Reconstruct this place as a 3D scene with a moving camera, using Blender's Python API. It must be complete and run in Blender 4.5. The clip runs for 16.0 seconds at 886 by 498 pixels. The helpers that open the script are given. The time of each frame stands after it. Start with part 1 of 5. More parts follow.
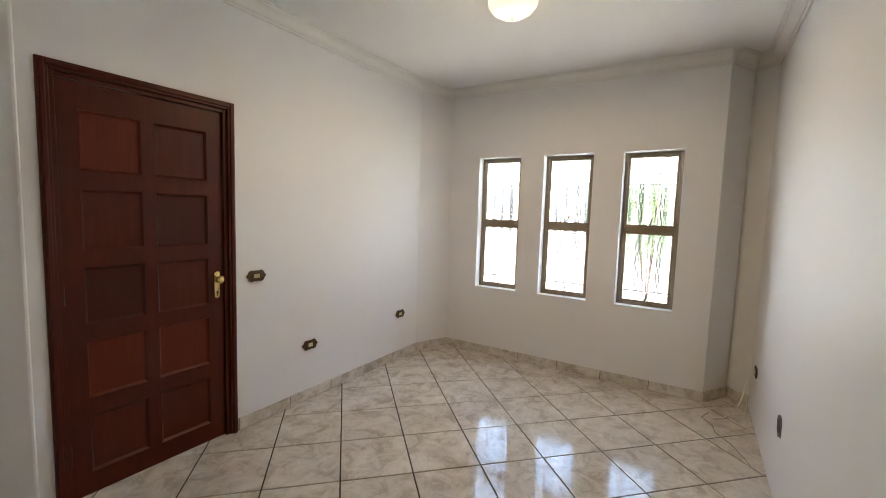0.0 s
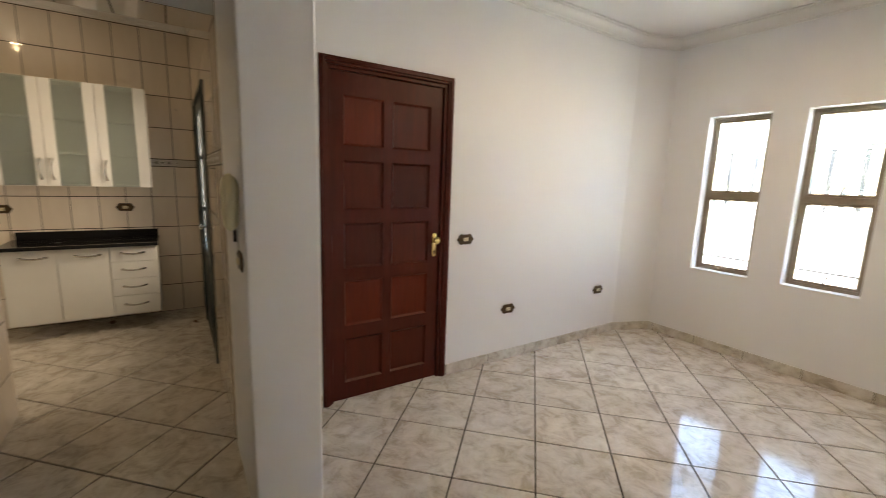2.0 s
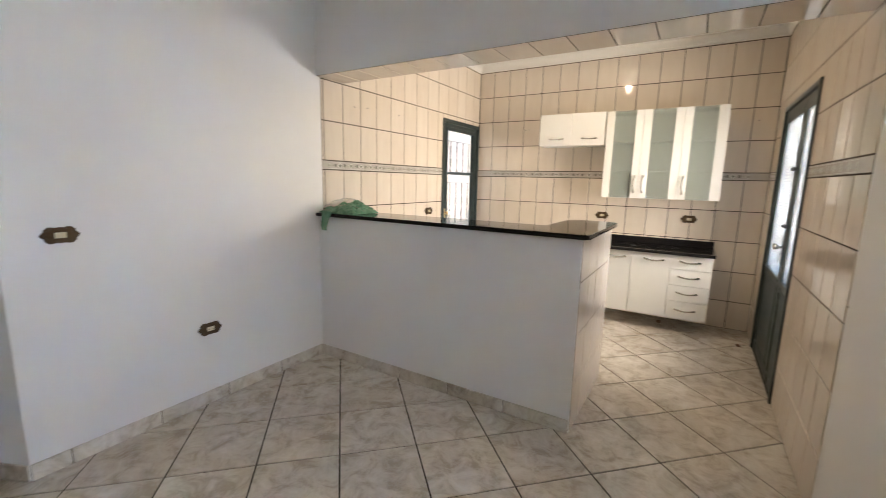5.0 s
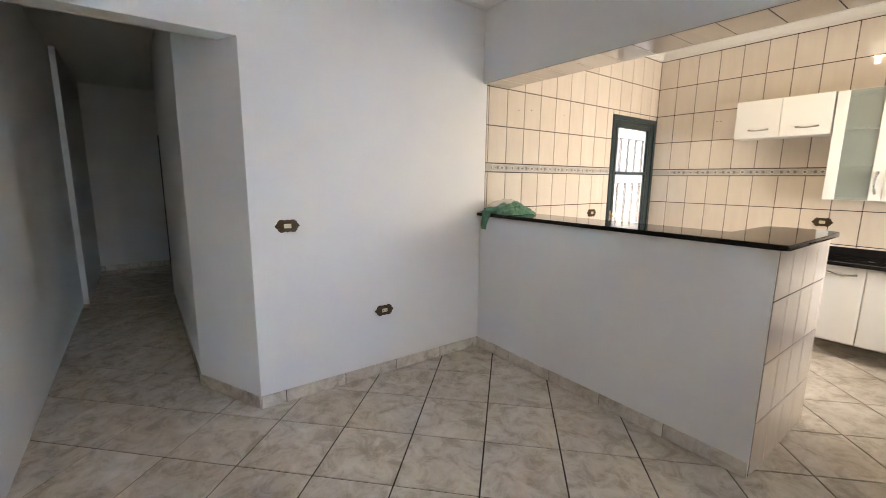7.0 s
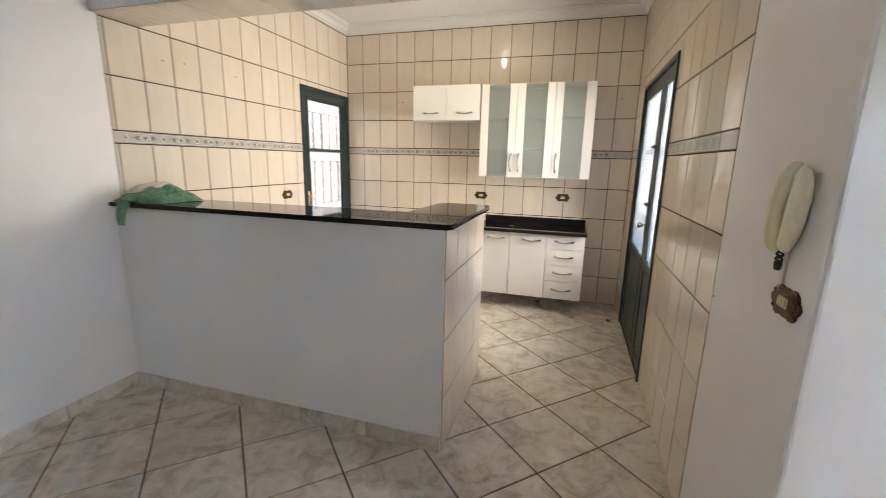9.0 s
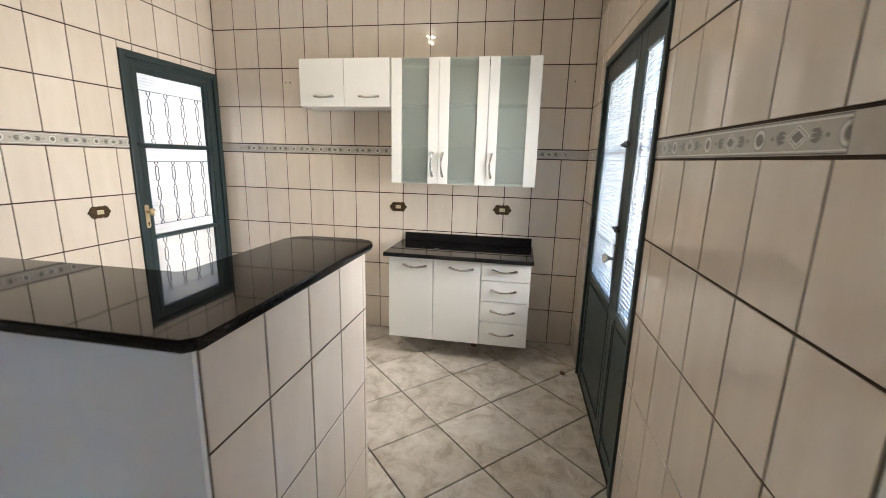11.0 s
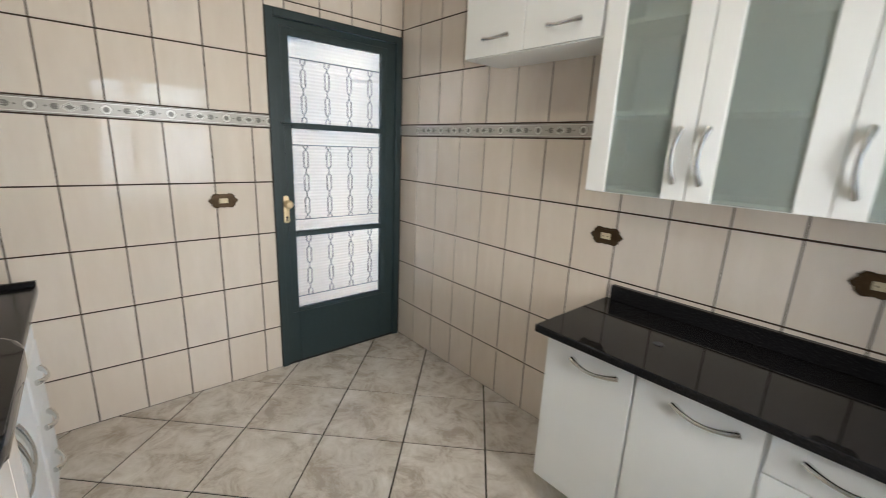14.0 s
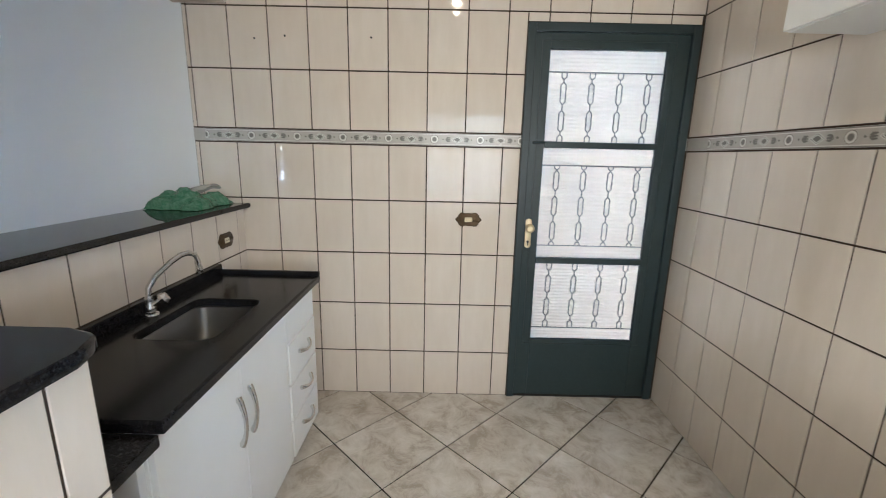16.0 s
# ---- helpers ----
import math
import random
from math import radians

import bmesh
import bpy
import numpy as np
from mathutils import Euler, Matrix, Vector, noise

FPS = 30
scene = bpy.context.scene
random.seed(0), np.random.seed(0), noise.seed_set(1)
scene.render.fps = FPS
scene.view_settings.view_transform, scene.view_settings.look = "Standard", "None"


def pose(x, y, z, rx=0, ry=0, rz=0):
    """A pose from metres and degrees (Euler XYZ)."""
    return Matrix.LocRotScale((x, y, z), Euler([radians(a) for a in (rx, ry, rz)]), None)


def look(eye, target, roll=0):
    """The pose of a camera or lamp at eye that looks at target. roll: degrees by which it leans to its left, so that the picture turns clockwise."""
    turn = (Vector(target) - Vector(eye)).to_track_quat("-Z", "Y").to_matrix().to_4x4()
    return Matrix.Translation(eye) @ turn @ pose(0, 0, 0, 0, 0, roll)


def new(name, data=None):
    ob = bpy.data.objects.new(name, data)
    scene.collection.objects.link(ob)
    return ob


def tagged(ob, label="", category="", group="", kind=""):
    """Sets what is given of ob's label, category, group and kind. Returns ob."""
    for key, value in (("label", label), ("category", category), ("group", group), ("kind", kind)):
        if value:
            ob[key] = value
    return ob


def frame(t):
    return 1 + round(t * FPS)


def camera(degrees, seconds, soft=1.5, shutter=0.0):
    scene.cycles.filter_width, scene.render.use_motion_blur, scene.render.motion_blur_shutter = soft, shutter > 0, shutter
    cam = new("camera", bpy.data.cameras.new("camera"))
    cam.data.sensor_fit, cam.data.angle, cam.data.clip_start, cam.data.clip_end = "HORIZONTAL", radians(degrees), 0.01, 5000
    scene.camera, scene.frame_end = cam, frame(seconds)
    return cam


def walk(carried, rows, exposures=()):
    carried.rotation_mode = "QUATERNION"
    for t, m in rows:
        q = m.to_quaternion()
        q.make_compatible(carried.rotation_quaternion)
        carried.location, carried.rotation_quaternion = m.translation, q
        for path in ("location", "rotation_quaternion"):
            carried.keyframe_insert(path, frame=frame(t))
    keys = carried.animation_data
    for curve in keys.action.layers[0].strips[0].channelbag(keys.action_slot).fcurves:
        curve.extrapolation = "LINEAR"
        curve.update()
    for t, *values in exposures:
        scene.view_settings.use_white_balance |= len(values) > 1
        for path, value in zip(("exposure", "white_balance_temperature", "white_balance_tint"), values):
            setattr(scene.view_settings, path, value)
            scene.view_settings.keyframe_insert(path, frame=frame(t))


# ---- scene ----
cam = camera(93.9, 16.0, 0.85, 0.35)
EXPOSURES = [(0.0, 4.55, 7700, 10), (1.5, 4.75, 7900, 10), (2.5, 5.15, 7700, 10), (3.0, 5.45, 7400, 10), (4.0, 6.0, 6450, 10), (7.5, 6.25, 6350, 10), (8.5, 6.05, 6350, 10), (9.5, 6.12, 5850, 8), (12.0, 5.8, 5650, 7), (13.0, 5.7, 5550, 6), (14.0, 5.45, 5450, 5), (16.0, 5.42, 5400, 5)]
PATH = [
    (0, (0.031, -0.101, 1.506), (1.728, 0.944, 1.332), 1.8),
    (0.5, (0.036, -0.102, 1.474), (1.672, 1.023, 1.23), 1.8),
    (1, (0.031, -0.083, 1.463), (1.553, 1.178, 1.16), 1.9),
    (1.5, (0.01, -0.065, 1.464), (1.343, 1.39, 1.138), 1.8),
    (2, (-0.051, -0.014, 1.467), (1.026, 1.639, 1.138), 1.9),
    (2.5, (-0.087, 0.021, 1.457), (0.658, 1.849, 1.136), 1.9),
    (3, (-0.128, 0.036, 1.455), (0.266, 1.97, 1.135), 2.0),
    (3.5, (-0.239, 0.049, 1.451), (-0.188, 2.023, 1.131), 1.8),
    (4, (-0.376, 0.048, 1.442), (-0.667, 2.001, 1.121), 1.7),
    (4.5, (-0.449, 0.049, 1.443), (-1.11, 1.908, 1.116), 1.6),
    (5, (-0.403, 0.073, 1.444), (-1.427, 1.76, 1.117), 1.3),
    (5.2, (-0.378, 0.077, 1.435), (-1.532, 1.678, 1.109), 1.3),
    (5.7, (-0.345, 0.072, 1.438), (-1.775, 1.425, 1.106), 1.1),
    (6.25, (-0.33, 0.062, 1.44), (-1.925, 1.215, 1.107), 0.8),
    (6.8, (-0.325, 0.056, 1.444), (-1.93, 1.205, 1.11), 0.6),
    (7.3, (-0.319, 0.059, 1.447), (-1.835, 1.319, 1.109), 0.6),
    (7.5, (-0.291, 0.08, 1.444), (-1.72, 1.436, 1.098), 0.7),
    (8, (-0.253, 0.192, 1.431), (-1.407, 1.783, 1.064), 0.9),
    (8.5, (-0.307, 0.379, 1.449), (-1.146, 2.151, 1.056), 1.1),
    (9, (-0.38, 0.593, 1.447), (-0.948, 2.465, 1.032), 1.3),
    (9.5, (-0.38, 0.893, 1.437), (-0.753, 2.809, 1.003), 1.7),
    (9.7, (-0.365, 0.998, 1.448), (-0.686, 2.918, 0.989), 1.5),
    (11.8, (-0.329, 2.188, 1.492), (-0.752, 4.101, 1.092), 1.2),
    (12, (-0.332, 2.288, 1.483), (-0.811, 4.188, 1.083), 1.2),
    (12.5, (-0.363, 2.584, 1.492), (-1.033, 4.427, 1.099), 1.3),
    (13, (-0.372, 2.855, 1.47), (-1.269, 4.591, 1.044), 1.7),
    (13.5, (-0.352, 3.149, 1.463), (-1.533, 4.698, 1.012), 2.1),
    (14, (-0.429, 3.354, 1.447), (-1.894, 4.629, 0.967), 2.5),
    (14.5, (-0.527, 3.516, 1.449), (-2.244, 4.408, 0.942), 2.7),
    (15, (-0.587, 3.635, 1.451), (-2.444, 4.166, 0.93), 2.7),
    (15.5, (-0.607, 3.742, 1.448), (-2.533, 3.959, 0.951), 2.1),
    (16, (-0.601, 3.784, 1.454), (-2.553, 3.78, 1.018), 1.3),
]
walk(cam, [(t, look(eye, target, roll)) for t, eye, target, roll in PATH], exposures=EXPOSURES)

# ---- world and light ----
world = bpy.data.worlds.new("world")
scene.world = world
world.use_nodes = True
wn = world.node_tree
sky = wn.nodes.new("ShaderNodeTexSky")
sky.sky_type = 'NISHITA'
sky.sun_disc = False
sky.sun_elevation = radians(58)
sky.sun_rotation = radians(180)
wn.nodes["Background"].inputs["Strength"].default_value = 0.15
wn.links.new(sky.outputs[0], wn.nodes["Background"].inputs["Color"])

sun = new("sun", bpy.data.lights.new("sun", 'SUN'))
sun.data.energy, sun.data.angle, sun.data.color = 5.0, radians(0.5), (1.0, 0.95, 0.88)
sun.matrix_world = look((0, -20, 32), (0, 0, 0))


def bulb(name, x, y, z, watts, colour, radius):
    ob = new(name, bpy.data.lights.new(name, 'POINT'))
    ob.data.energy, ob.data.color, ob.data.shadow_soft_size = watts, colour, radius
    ob.location = (x, y, z)
    return ob


def downlight(name, x, y, z, watts, colour, size):
    ob = new(name, bpy.data.lights.new(name, 'AREA'))
    ob.data.energy, ob.data.color, ob.data.shape, ob.data.size = watts, colour, 'DISK', size
    ob.location = (x, y, z)
    return ob


bulb("living_bulb", 2.45, 0.95, 2.62, 0.07, (1.0, 0.82, 0.60), 0.07)
downlight("living_lamp_light", 2.45, 0.95, 2.665, 0.55, (1.0, 0.79, 0.54), 0.12)
bulb("kitchen_bulb", -1.35, 3.85, 2.68, 0.02, (1.0, 0.76, 0.48), 0.025)
downlight("kitchen_lamp_light", -1.35, 3.85, 2.735, 0.13, (1.0, 0.76, 0.48), 0.07)
# Unseen panel lamp added outside the double door, standing in for daylight, tinted warm.
door_fill = downlight("door_daylight", 0.42, 4.05, 1.50, 1.0, (1.0, 0.86, 0.71), 1.1)
door_fill.data.shape, door_fill.data.size_y, door_fill.data.spread = 'RECTANGLE', 1.0, radians(125)
door_fill.rotation_euler = (0, radians(90), 0)


# ---- materials ----
def material(name, colour, rough=0.5, metal=0.0):
    m = bpy.data.materials.new(name)
    m.use_nodes = True
    b = m.node_tree.nodes["Principled BSDF"]
    b.inputs["Base Color"].default_value = (*colour, 1)
    b.inputs["Roughness"].default_value = rough
    b.inputs["Metallic"].default_value = metal
    return m


def node(m, kind, **sets):
    n = m.node_tree.nodes.new(kind)
    for k, v in sets.items():
        n.inputs[k.replace("_", " ")].default_value = v
    return n


def link(m, a, b):
    m.node_tree.links.new(a, b)


def coords(m, scale, per_object=False):
    """Object coordinates, scaled; per_object shifts them by the object's own random number."""
    tc = m.node_tree.nodes.new("ShaderNodeTexCoord")
    mp = m.node_tree.nodes.new("ShaderNodeMapping")
    mp.inputs["Scale"].default_value = scale
    link(m, tc.outputs["Object"], mp.inputs["Vector"])
    if per_object:
        info = m.node_tree.nodes.new("ShaderNodeObjectInfo")
        mul = m.node_tree.nodes.new("ShaderNodeMath")
        mul.operation = 'MULTIPLY'
        mul.inputs[1].default_value = 37.0
        link(m, info.outputs["Random"], mul.inputs[0])
        link(m, mul.outputs[0], mp.inputs["Location"])
    return mp.outputs["Vector"]


def ramp(m, fac, stops):
    r = m.node_tree.nodes.new("ShaderNodeValToRGB")
    while len(r.color_ramp.elements) < len(stops):
        r.color_ramp.elements.new(0.5)
    for e, (p, c) in zip(r.color_ramp.elements, stops):
        e.position, e.color = p, (*c, 1)
    link(m, fac, r.inputs["Fac"])
    return r.outputs["Color"]


def mix(m, fac, a, b, how='MIX'):
    n = m.node_tree.nodes.new("ShaderNodeMix")
    n.data_type, n.blend_type = 'RGBA', how
    for socket, value in ((n.inputs[0], fac), (n.inputs[6], a), (n.inputs[7], b)):
        if hasattr(value, "links"):
            link(m, value, socket)
        elif isinstance(value, tuple):
            socket.default_value = (*value, 1)
        else:
            socket.default_value = value
    return n.outputs[2]


def noise_tex(m, vec, scale, detail=4.0, rough=0.55, distortion=0.0):
    n = node(m, "ShaderNodeTexNoise", Scale=scale, Detail=detail, Roughness=rough, Distortion=distortion)
    link(m, vec, n.inputs["Vector"])
    return n.outputs["Fac"]


def finish(m, colour=None, rough=None, height=None, strength=0.2, distance=0.001):
    b = m.node_tree.nodes["Principled BSDF"]
    if colour is not None:
        link(m, colour, b.inputs["Base Color"])
    if rough is not None:
        link(m, rough, b.inputs["Roughness"])
    if height is not None:
        bp = node(m, "ShaderNodeBump", Strength=strength, Distance=distance)
        link(m, height, bp.inputs["Height"])
        link(m, bp.outputs["Normal"], b.inputs["Normal"])
    return m


def spread(m, fac, low, high):
    n = m.node_tree.nodes.new("ShaderNodeMapRange")
    n.inputs["To Min"].default_value, n.inputs["To Max"].default_value = low, high
    link(m, fac, n.inputs["Value"])
    return n.outputs["Result"]


def paint(name, colour, rough=0.45):
    m = material(name, colour, rough)
    v = coords(m, (1, 1, 1))
    big = noise_tex(m, v, 0.9, 3)
    small = noise_tex(m, v, 85, 3)
    dark = tuple(c * 0.94 for c in colour)
    col = mix(m, spread(m, big, 0.0, 1.0), dark, colour)
    scuff = noise_tex(m, v, 6.5, 6, 0.7)
    col = mix(m, ramp(m, scuff, [(0.66, (0, 0, 0)), (0.82, (0.25, 0.25, 0.25))]), col, tuple(c * 0.86 for c in colour))
    return finish(m, col, spread(m, big, rough - 0.08, rough + 0.1), small, 0.25, 0.0012)


PAINT = paint("white_wall_paint", (0.83, 0.83, 0.825), 0.5)
CEILING = paint("white_ceiling_paint", (0.80, 0.79, 0.77), 0.7)
PLASTER = paint("white_plaster_moulding", (0.80, 0.79, 0.76), 0.6)


def floor_tile_material():
    m = material("marbled_floor_tile", (0.5, 0.46, 0.4), 0.16)
    v = coords(m, (1, 1, 1), True)
    a = noise_tex(m, v, 2.6, 5, 0.6, 1.2)
    b = noise_tex(m, v, 8.0, 9, 0.72, 0.6)
    c = noise_tex(m, v, 34.0, 4, 0.6)
    base = ramp(m, a, [(0.30, (0.47, 0.42, 0.355)), (0.50, (0.64, 0.595, 0.525)), (0.68, (0.78, 0.75, 0.69))])
    veins = ramp(m, b, [(0.36, (0.84, 0.81, 0.76)), (0.50, (0.66, 0.615, 0.55)), (0.62, (0.37, 0.31, 0.245))])
    col = mix(m, 0.64, base, veins)
    col = mix(m, spread(m, c, 0.0, 0.14), col, (0.36, 0.32, 0.27))
    info = m.node_tree.nodes.new("ShaderNodeObjectInfo")
    col = mix(m, spread(m, info.outputs["Random"], 0.0, 0.18), col, (0.38, 0.34, 0.29))
    place = m.node_tree.nodes.new("ShaderNodeNewGeometry").outputs["Position"]
    dirt = noise_tex(m, place, 1.9, 6, 0.68)
    smudge = noise_tex(m, place, 7.0, 5, 0.6)
    col = mix(m, ramp(m, dirt, [(0.50, (0, 0, 0)), (0.74, (0.34, 0.34, 0.34))]), col, (0.32, 0.25, 0.18))
    col = mix(m, ramp(m, smudge, [(0.60, (0, 0, 0)), (0.80, (0.30, 0.30, 0.30))]), col, (0.27, 0.215, 0.155))
    return finish(m, col, spread(m, dirt, 0.05, 0.15), noise_tex(m, v, 7, 2), 0.05, 0.002)


def wall_tile_material():
    m = material("cream_wall_tile", (0.70, 0.62, 0.53), 0.04)
    v = coords(m, (9, 1, 2.2), True)
    a = noise_tex(m, v, 1.6, 5, 0.6)
    col = ramp(m, a, [(0.25, (0.72, 0.64, 0.545)), (0.75, (0.79, 0.715, 0.625))])
    info = m.node_tree.nodes.new("ShaderNodeObjectInfo")
    col = mix(m, spread(m, info.outputs["Random"], 0.0, 0.3), col, (0.66, 0.565, 0.465))
    m.node_tree.nodes["Principled BSDF"].inputs["Specular IOR Level"].default_value = 0.85
    return finish(m, col, None, noise_tex(m, coords(m, (1, 1, 1), True), 8, 2), 0.05, 0.002)


FLOOR_TILE = floor_tile_material()
WALL_TILE = wall_tile_material()


def plain(name, colour, rough, metal=0.0, scale=30.0, vary=0.12, bump=0.15, distance=0.0008):
    m = material(name, colour, rough, metal)
    v = coords(m, (1, 1, 1))
    n = noise_tex(m, v, scale, 5)
    col = mix(m, n, tuple(c * (1 - vary) for c in colour), tuple(min(1, c * (1 + vary)) for c in colour))
    return finish(m, col, spread(m, noise_tex(m, v, scale * 0.3, 3), max(0.02, rough - 0.07), rough + 0.08), n, bump, distance)


FLOOR_GROUT = plain("dark_floor_grout", (0.022, 0.017, 0.012), 0.95, scale=60)
WALL_GROUT = plain("brown_wall_grout", (0.050, 0.034, 0.022), 0.95, scale=60)
STRIP_BASE = plain("grey_cream_border_tile", (0.50, 0.465, 0.42), 0.18, scale=40)
STRIP_LIGHT = plain("pale_border_line", (0.72, 0.70, 0.65), 0.2, scale=60)
STRIP_MOTIF = plain("dark_grey_border_motif", (0.17, 0.16, 0.14), 0.3, scale=80)


def granite(name="black_granite", low=0.02, high=0.06):
    m = material(name, (0.012, 0.012, 0.014), 0.09)
    v = coords(m, (1, 1, 1))
    n = noise_tex(m, v, 160, 3, 0.7)
    col = ramp(m, n, [(0.5, (0.008, 0.008, 0.009)), (0.66, (0.028, 0.026, 0.026)), (0.8, (0.05, 0.048, 0.045))])
    m.node_tree.nodes["Principled BSDF"].inputs["Specular IOR Level"].default_value = 0.22
    return finish(m, col, spread(m, noise_tex(m, v, 5, 4), low, high))


GRANITE = granite()
DULL_GRANITE = granite("dull_black_granite", 0.10, 0.24)


def wood(name, dark, light, rough=0.32, along=2):
    m = material(name, light, rough)
    scale = [16, 16, 16]
    scale[along] = 1.3
    v = coords(m, tuple(scale), True)
    a = noise_tex(m, v, 2.2, 7, 0.65, 0.6)
    b = noise_tex(m, coords(m, (1, 1, 1)), 2.5, 4)
    col = ramp(m, a, [(0.10, dark), (0.90, light)])
    col = mix(m, spread(m, b, 0.1, 0.4), col, dark)
    m.node_tree.nodes["Principled BSDF"].inputs["Specular IOR Level"].default_value = 0.3
    return finish(m, col, spread(m, b, rough - 0.06, rough + 0.12), a, 0.12, 0.0008)


MAHOGANY = wood("dark_red_varnished_wood", (0.046, 0.005, 0.002), (0.118, 0.0125, 0.004), 0.37)
PANEL_WOODS = [wood("reddish_door_panel", (0.080, 0.008, 0.0022), (0.185, 0.023, 0.005), 0.37),
               wood("brown_door_panel", (0.052, 0.006, 0.0022), (0.125, 0.0145, 0.0045), 0.37),
               wood("dark_door_panel", (0.040, 0.005, 0.002), (0.095, 0.011, 0.004), 0.37)]
DARK_WOOD = wood("dark_door_frame_wood", (0.02, 0.006, 0.004), (0.05, 0.014, 0.009))

GREEN_METAL = plain("dark_green_grey_enamel", (0.024, 0.040, 0.043), 0.38, scale=45, vary=0.15)
BRONZE = plain("brown_painted_steel", (0.27, 0.225, 0.17), 0.45, scale=40, vary=0.25)
IRON = plain("grey_iron", (0.10, 0.10, 0.10), 0.5, 0.4)
CHROME = plain("brushed_chrome", (0.72, 0.72, 0.70), 0.15, 1.0, vary=0.05)
STEEL = plain("sink_stainless_steel", (0.27, 0.265, 0.255), 0.36, 1.0, vary=0.05)
PALE_BRASS = plain("worn_pale_brass", (0.72, 0.60, 0.38), 0.4, 1.0)
BRASS = plain("polished_brass", (0.70, 0.52, 0.24), 0.15, 1.0)
OLD_BRASS = plain("tarnished_brass", (0.085, 0.055, 0.028), 0.42, 0.75, scale=120, vary=0.4, bump=0.5)
IVORY = plain("ivory_plastic", (0.62, 0.54, 0.36), 0.35, vary=0.05)
PHONE = plain("yellowed_phone_plastic", (0.86, 0.82, 0.60), 0.42, vary=0.05)
LAMINATE = plain("white_laminate", (0.82, 0.825, 0.805), 0.40, scale=8, vary=0.03, bump=0.0)
BLACK = plain("black_plastic", (0.015, 0.015, 0.018), 0.45)
# Door thresholds, and the painted dark inside of the broken socket hole.
DARK_GAP = plain("dark_rubber_and_hole_shade", (0.02, 0.018, 0.016), 0.8)
WHITE_PLASTIC = plain("white_plastic_trunking", (0.72, 0.72, 0.68), 0.4, vary=0.04)
BROKEN = plain("broken_plaster", (0.16, 0.10, 0.07), 0.95, scale=80, vary=0.5, bump=0.8, distance=0.004)
CONCRETE = plain("pale_yard_concrete", (0.55, 0.53, 0.50), 0.85, scale=6, vary=0.15)
YARD_PAINT = plain("white_yard_wall_paint", (0.82, 0.81, 0.79), 0.8, scale=4, vary=0.05)
YARD_GREY = plain("grey_painted_gate_steel", (0.09, 0.088, 0.082), 0.5, scale=10)
LEAF = plain("green_leaf", (0.075, 0.12, 0.04), 0.5, scale=20, vary=0.4)


def glass(name, rough, tint=(1, 1, 1), ribs=0.0, milky=0.0, clear=None):
    m = material(name, clear or tint, rough)
    b = m.node_tree.nodes["Principled BSDF"]
    b.inputs["Transmission Weight"].default_value = 1.0
    b.inputs["IOR"].default_value = 1.45
    if ribs:
        w = node(m, "ShaderNodeTexWave", Scale=ribs, Distortion=0.0)
        w.bands_direction = 'Z'
        link(m, coords(m, (1, 1, 1)), w.inputs["Vector"])
        bp = node(m, "ShaderNodeBump", Strength=0.9, Distance=0.005)
        link(m, w.outputs["Fac"], bp.inputs["Height"])
        link(m, bp.outputs["Normal"], b.inputs["Normal"])
    if milky:
        t = m.node_tree.nodes.new("ShaderNodeBsdfTranslucent")
        t.inputs["Color"].default_value = (*tint, 1)
        mx = m.node_tree.nodes.new("ShaderNodeMixShader")
        mx.inputs[0].default_value = milky
        out = m.node_tree.nodes["Material Output"]
        link(m, b.outputs[0], mx.inputs[1])
        link(m, t.outputs[0], mx.inputs[2])
        link(m, mx.outputs[0], out.inputs["Surface"])
    return m


RIBBED = glass("ribbed_window_glass", 0.02, (0.80, 0.89, 0.96), ribs=12.0)
DOOR_GLASS = glass("ribbed_frosted_door_glass", 0.10, (0.36, 0.32, 0.27), ribs=16.0, milky=0.88)
SIDE_GLASS = glass("wavy_ribbed_door_glass", 0.05, (0.070, 0.073, 0.074), ribs=14.0, milky=0.62, clear=(0.36, 0.38, 0.40))


def cabinet_glass():
    m = material("frosted_grey_green_cabinet_glass", (0.76, 0.835, 0.785), 0.12)
    v = coords(m, (1, 1, 1))
    w = node(m, "ShaderNodeTexWave", Scale=70.0, Distortion=0.0)
    w.bands_direction = 'Z'
    link(m, v, w.inputs["Vector"])
    b = m.node_tree.nodes["Principled BSDF"]
    b.inputs["Transmission Weight"].default_value = 0.80
    b.inputs["IOR"].default_value = 1.35
    b.inputs["Coat Weight"].default_value = 0.6
    b.inputs["Coat Roughness"].default_value = 0.04
    return finish(m, None, None, w.outputs["Fac"], 0.08, 0.0006)


CAB_GLASS = cabinet_glass()


def lamp_glass():
    m = material("lit_opal_lamp_glass", (0.9, 0.88, 0.78), 0.3)
    b = m.node_tree.nodes["Principled BSDF"]
    n = noise_tex(m, coords(m, (1, 1, 1)), 9, 4, 0.6, 1.0)
    link(m, ramp(m, n, [(0.35, (1.0, 0.90, 0.62)), (0.65, (1.0, 0.97, 0.86))]), b.inputs["Emission Color"])
    b.inputs["Emission Strength"].default_value = 0.04
    return m


LAMP = lamp_glass()


def bag_plastic():
    m = material("thin_green_plastic_film", (0.05, 0.30, 0.14), 0.25)
    b = m.node_tree.nodes["Principled BSDF"]
    b.inputs["Transmission Weight"].default_value = 0.35
    n = noise_tex(m, coords(m, (1, 1, 1)), 40, 5, 0.7, 1.0)
    col = ramp(m, n, [(0.3, (0.05, 0.25, 0.13)), (0.7, (0.24, 0.48, 0.34))])
    return finish(m, col, None, n, 0.6, 0.004)


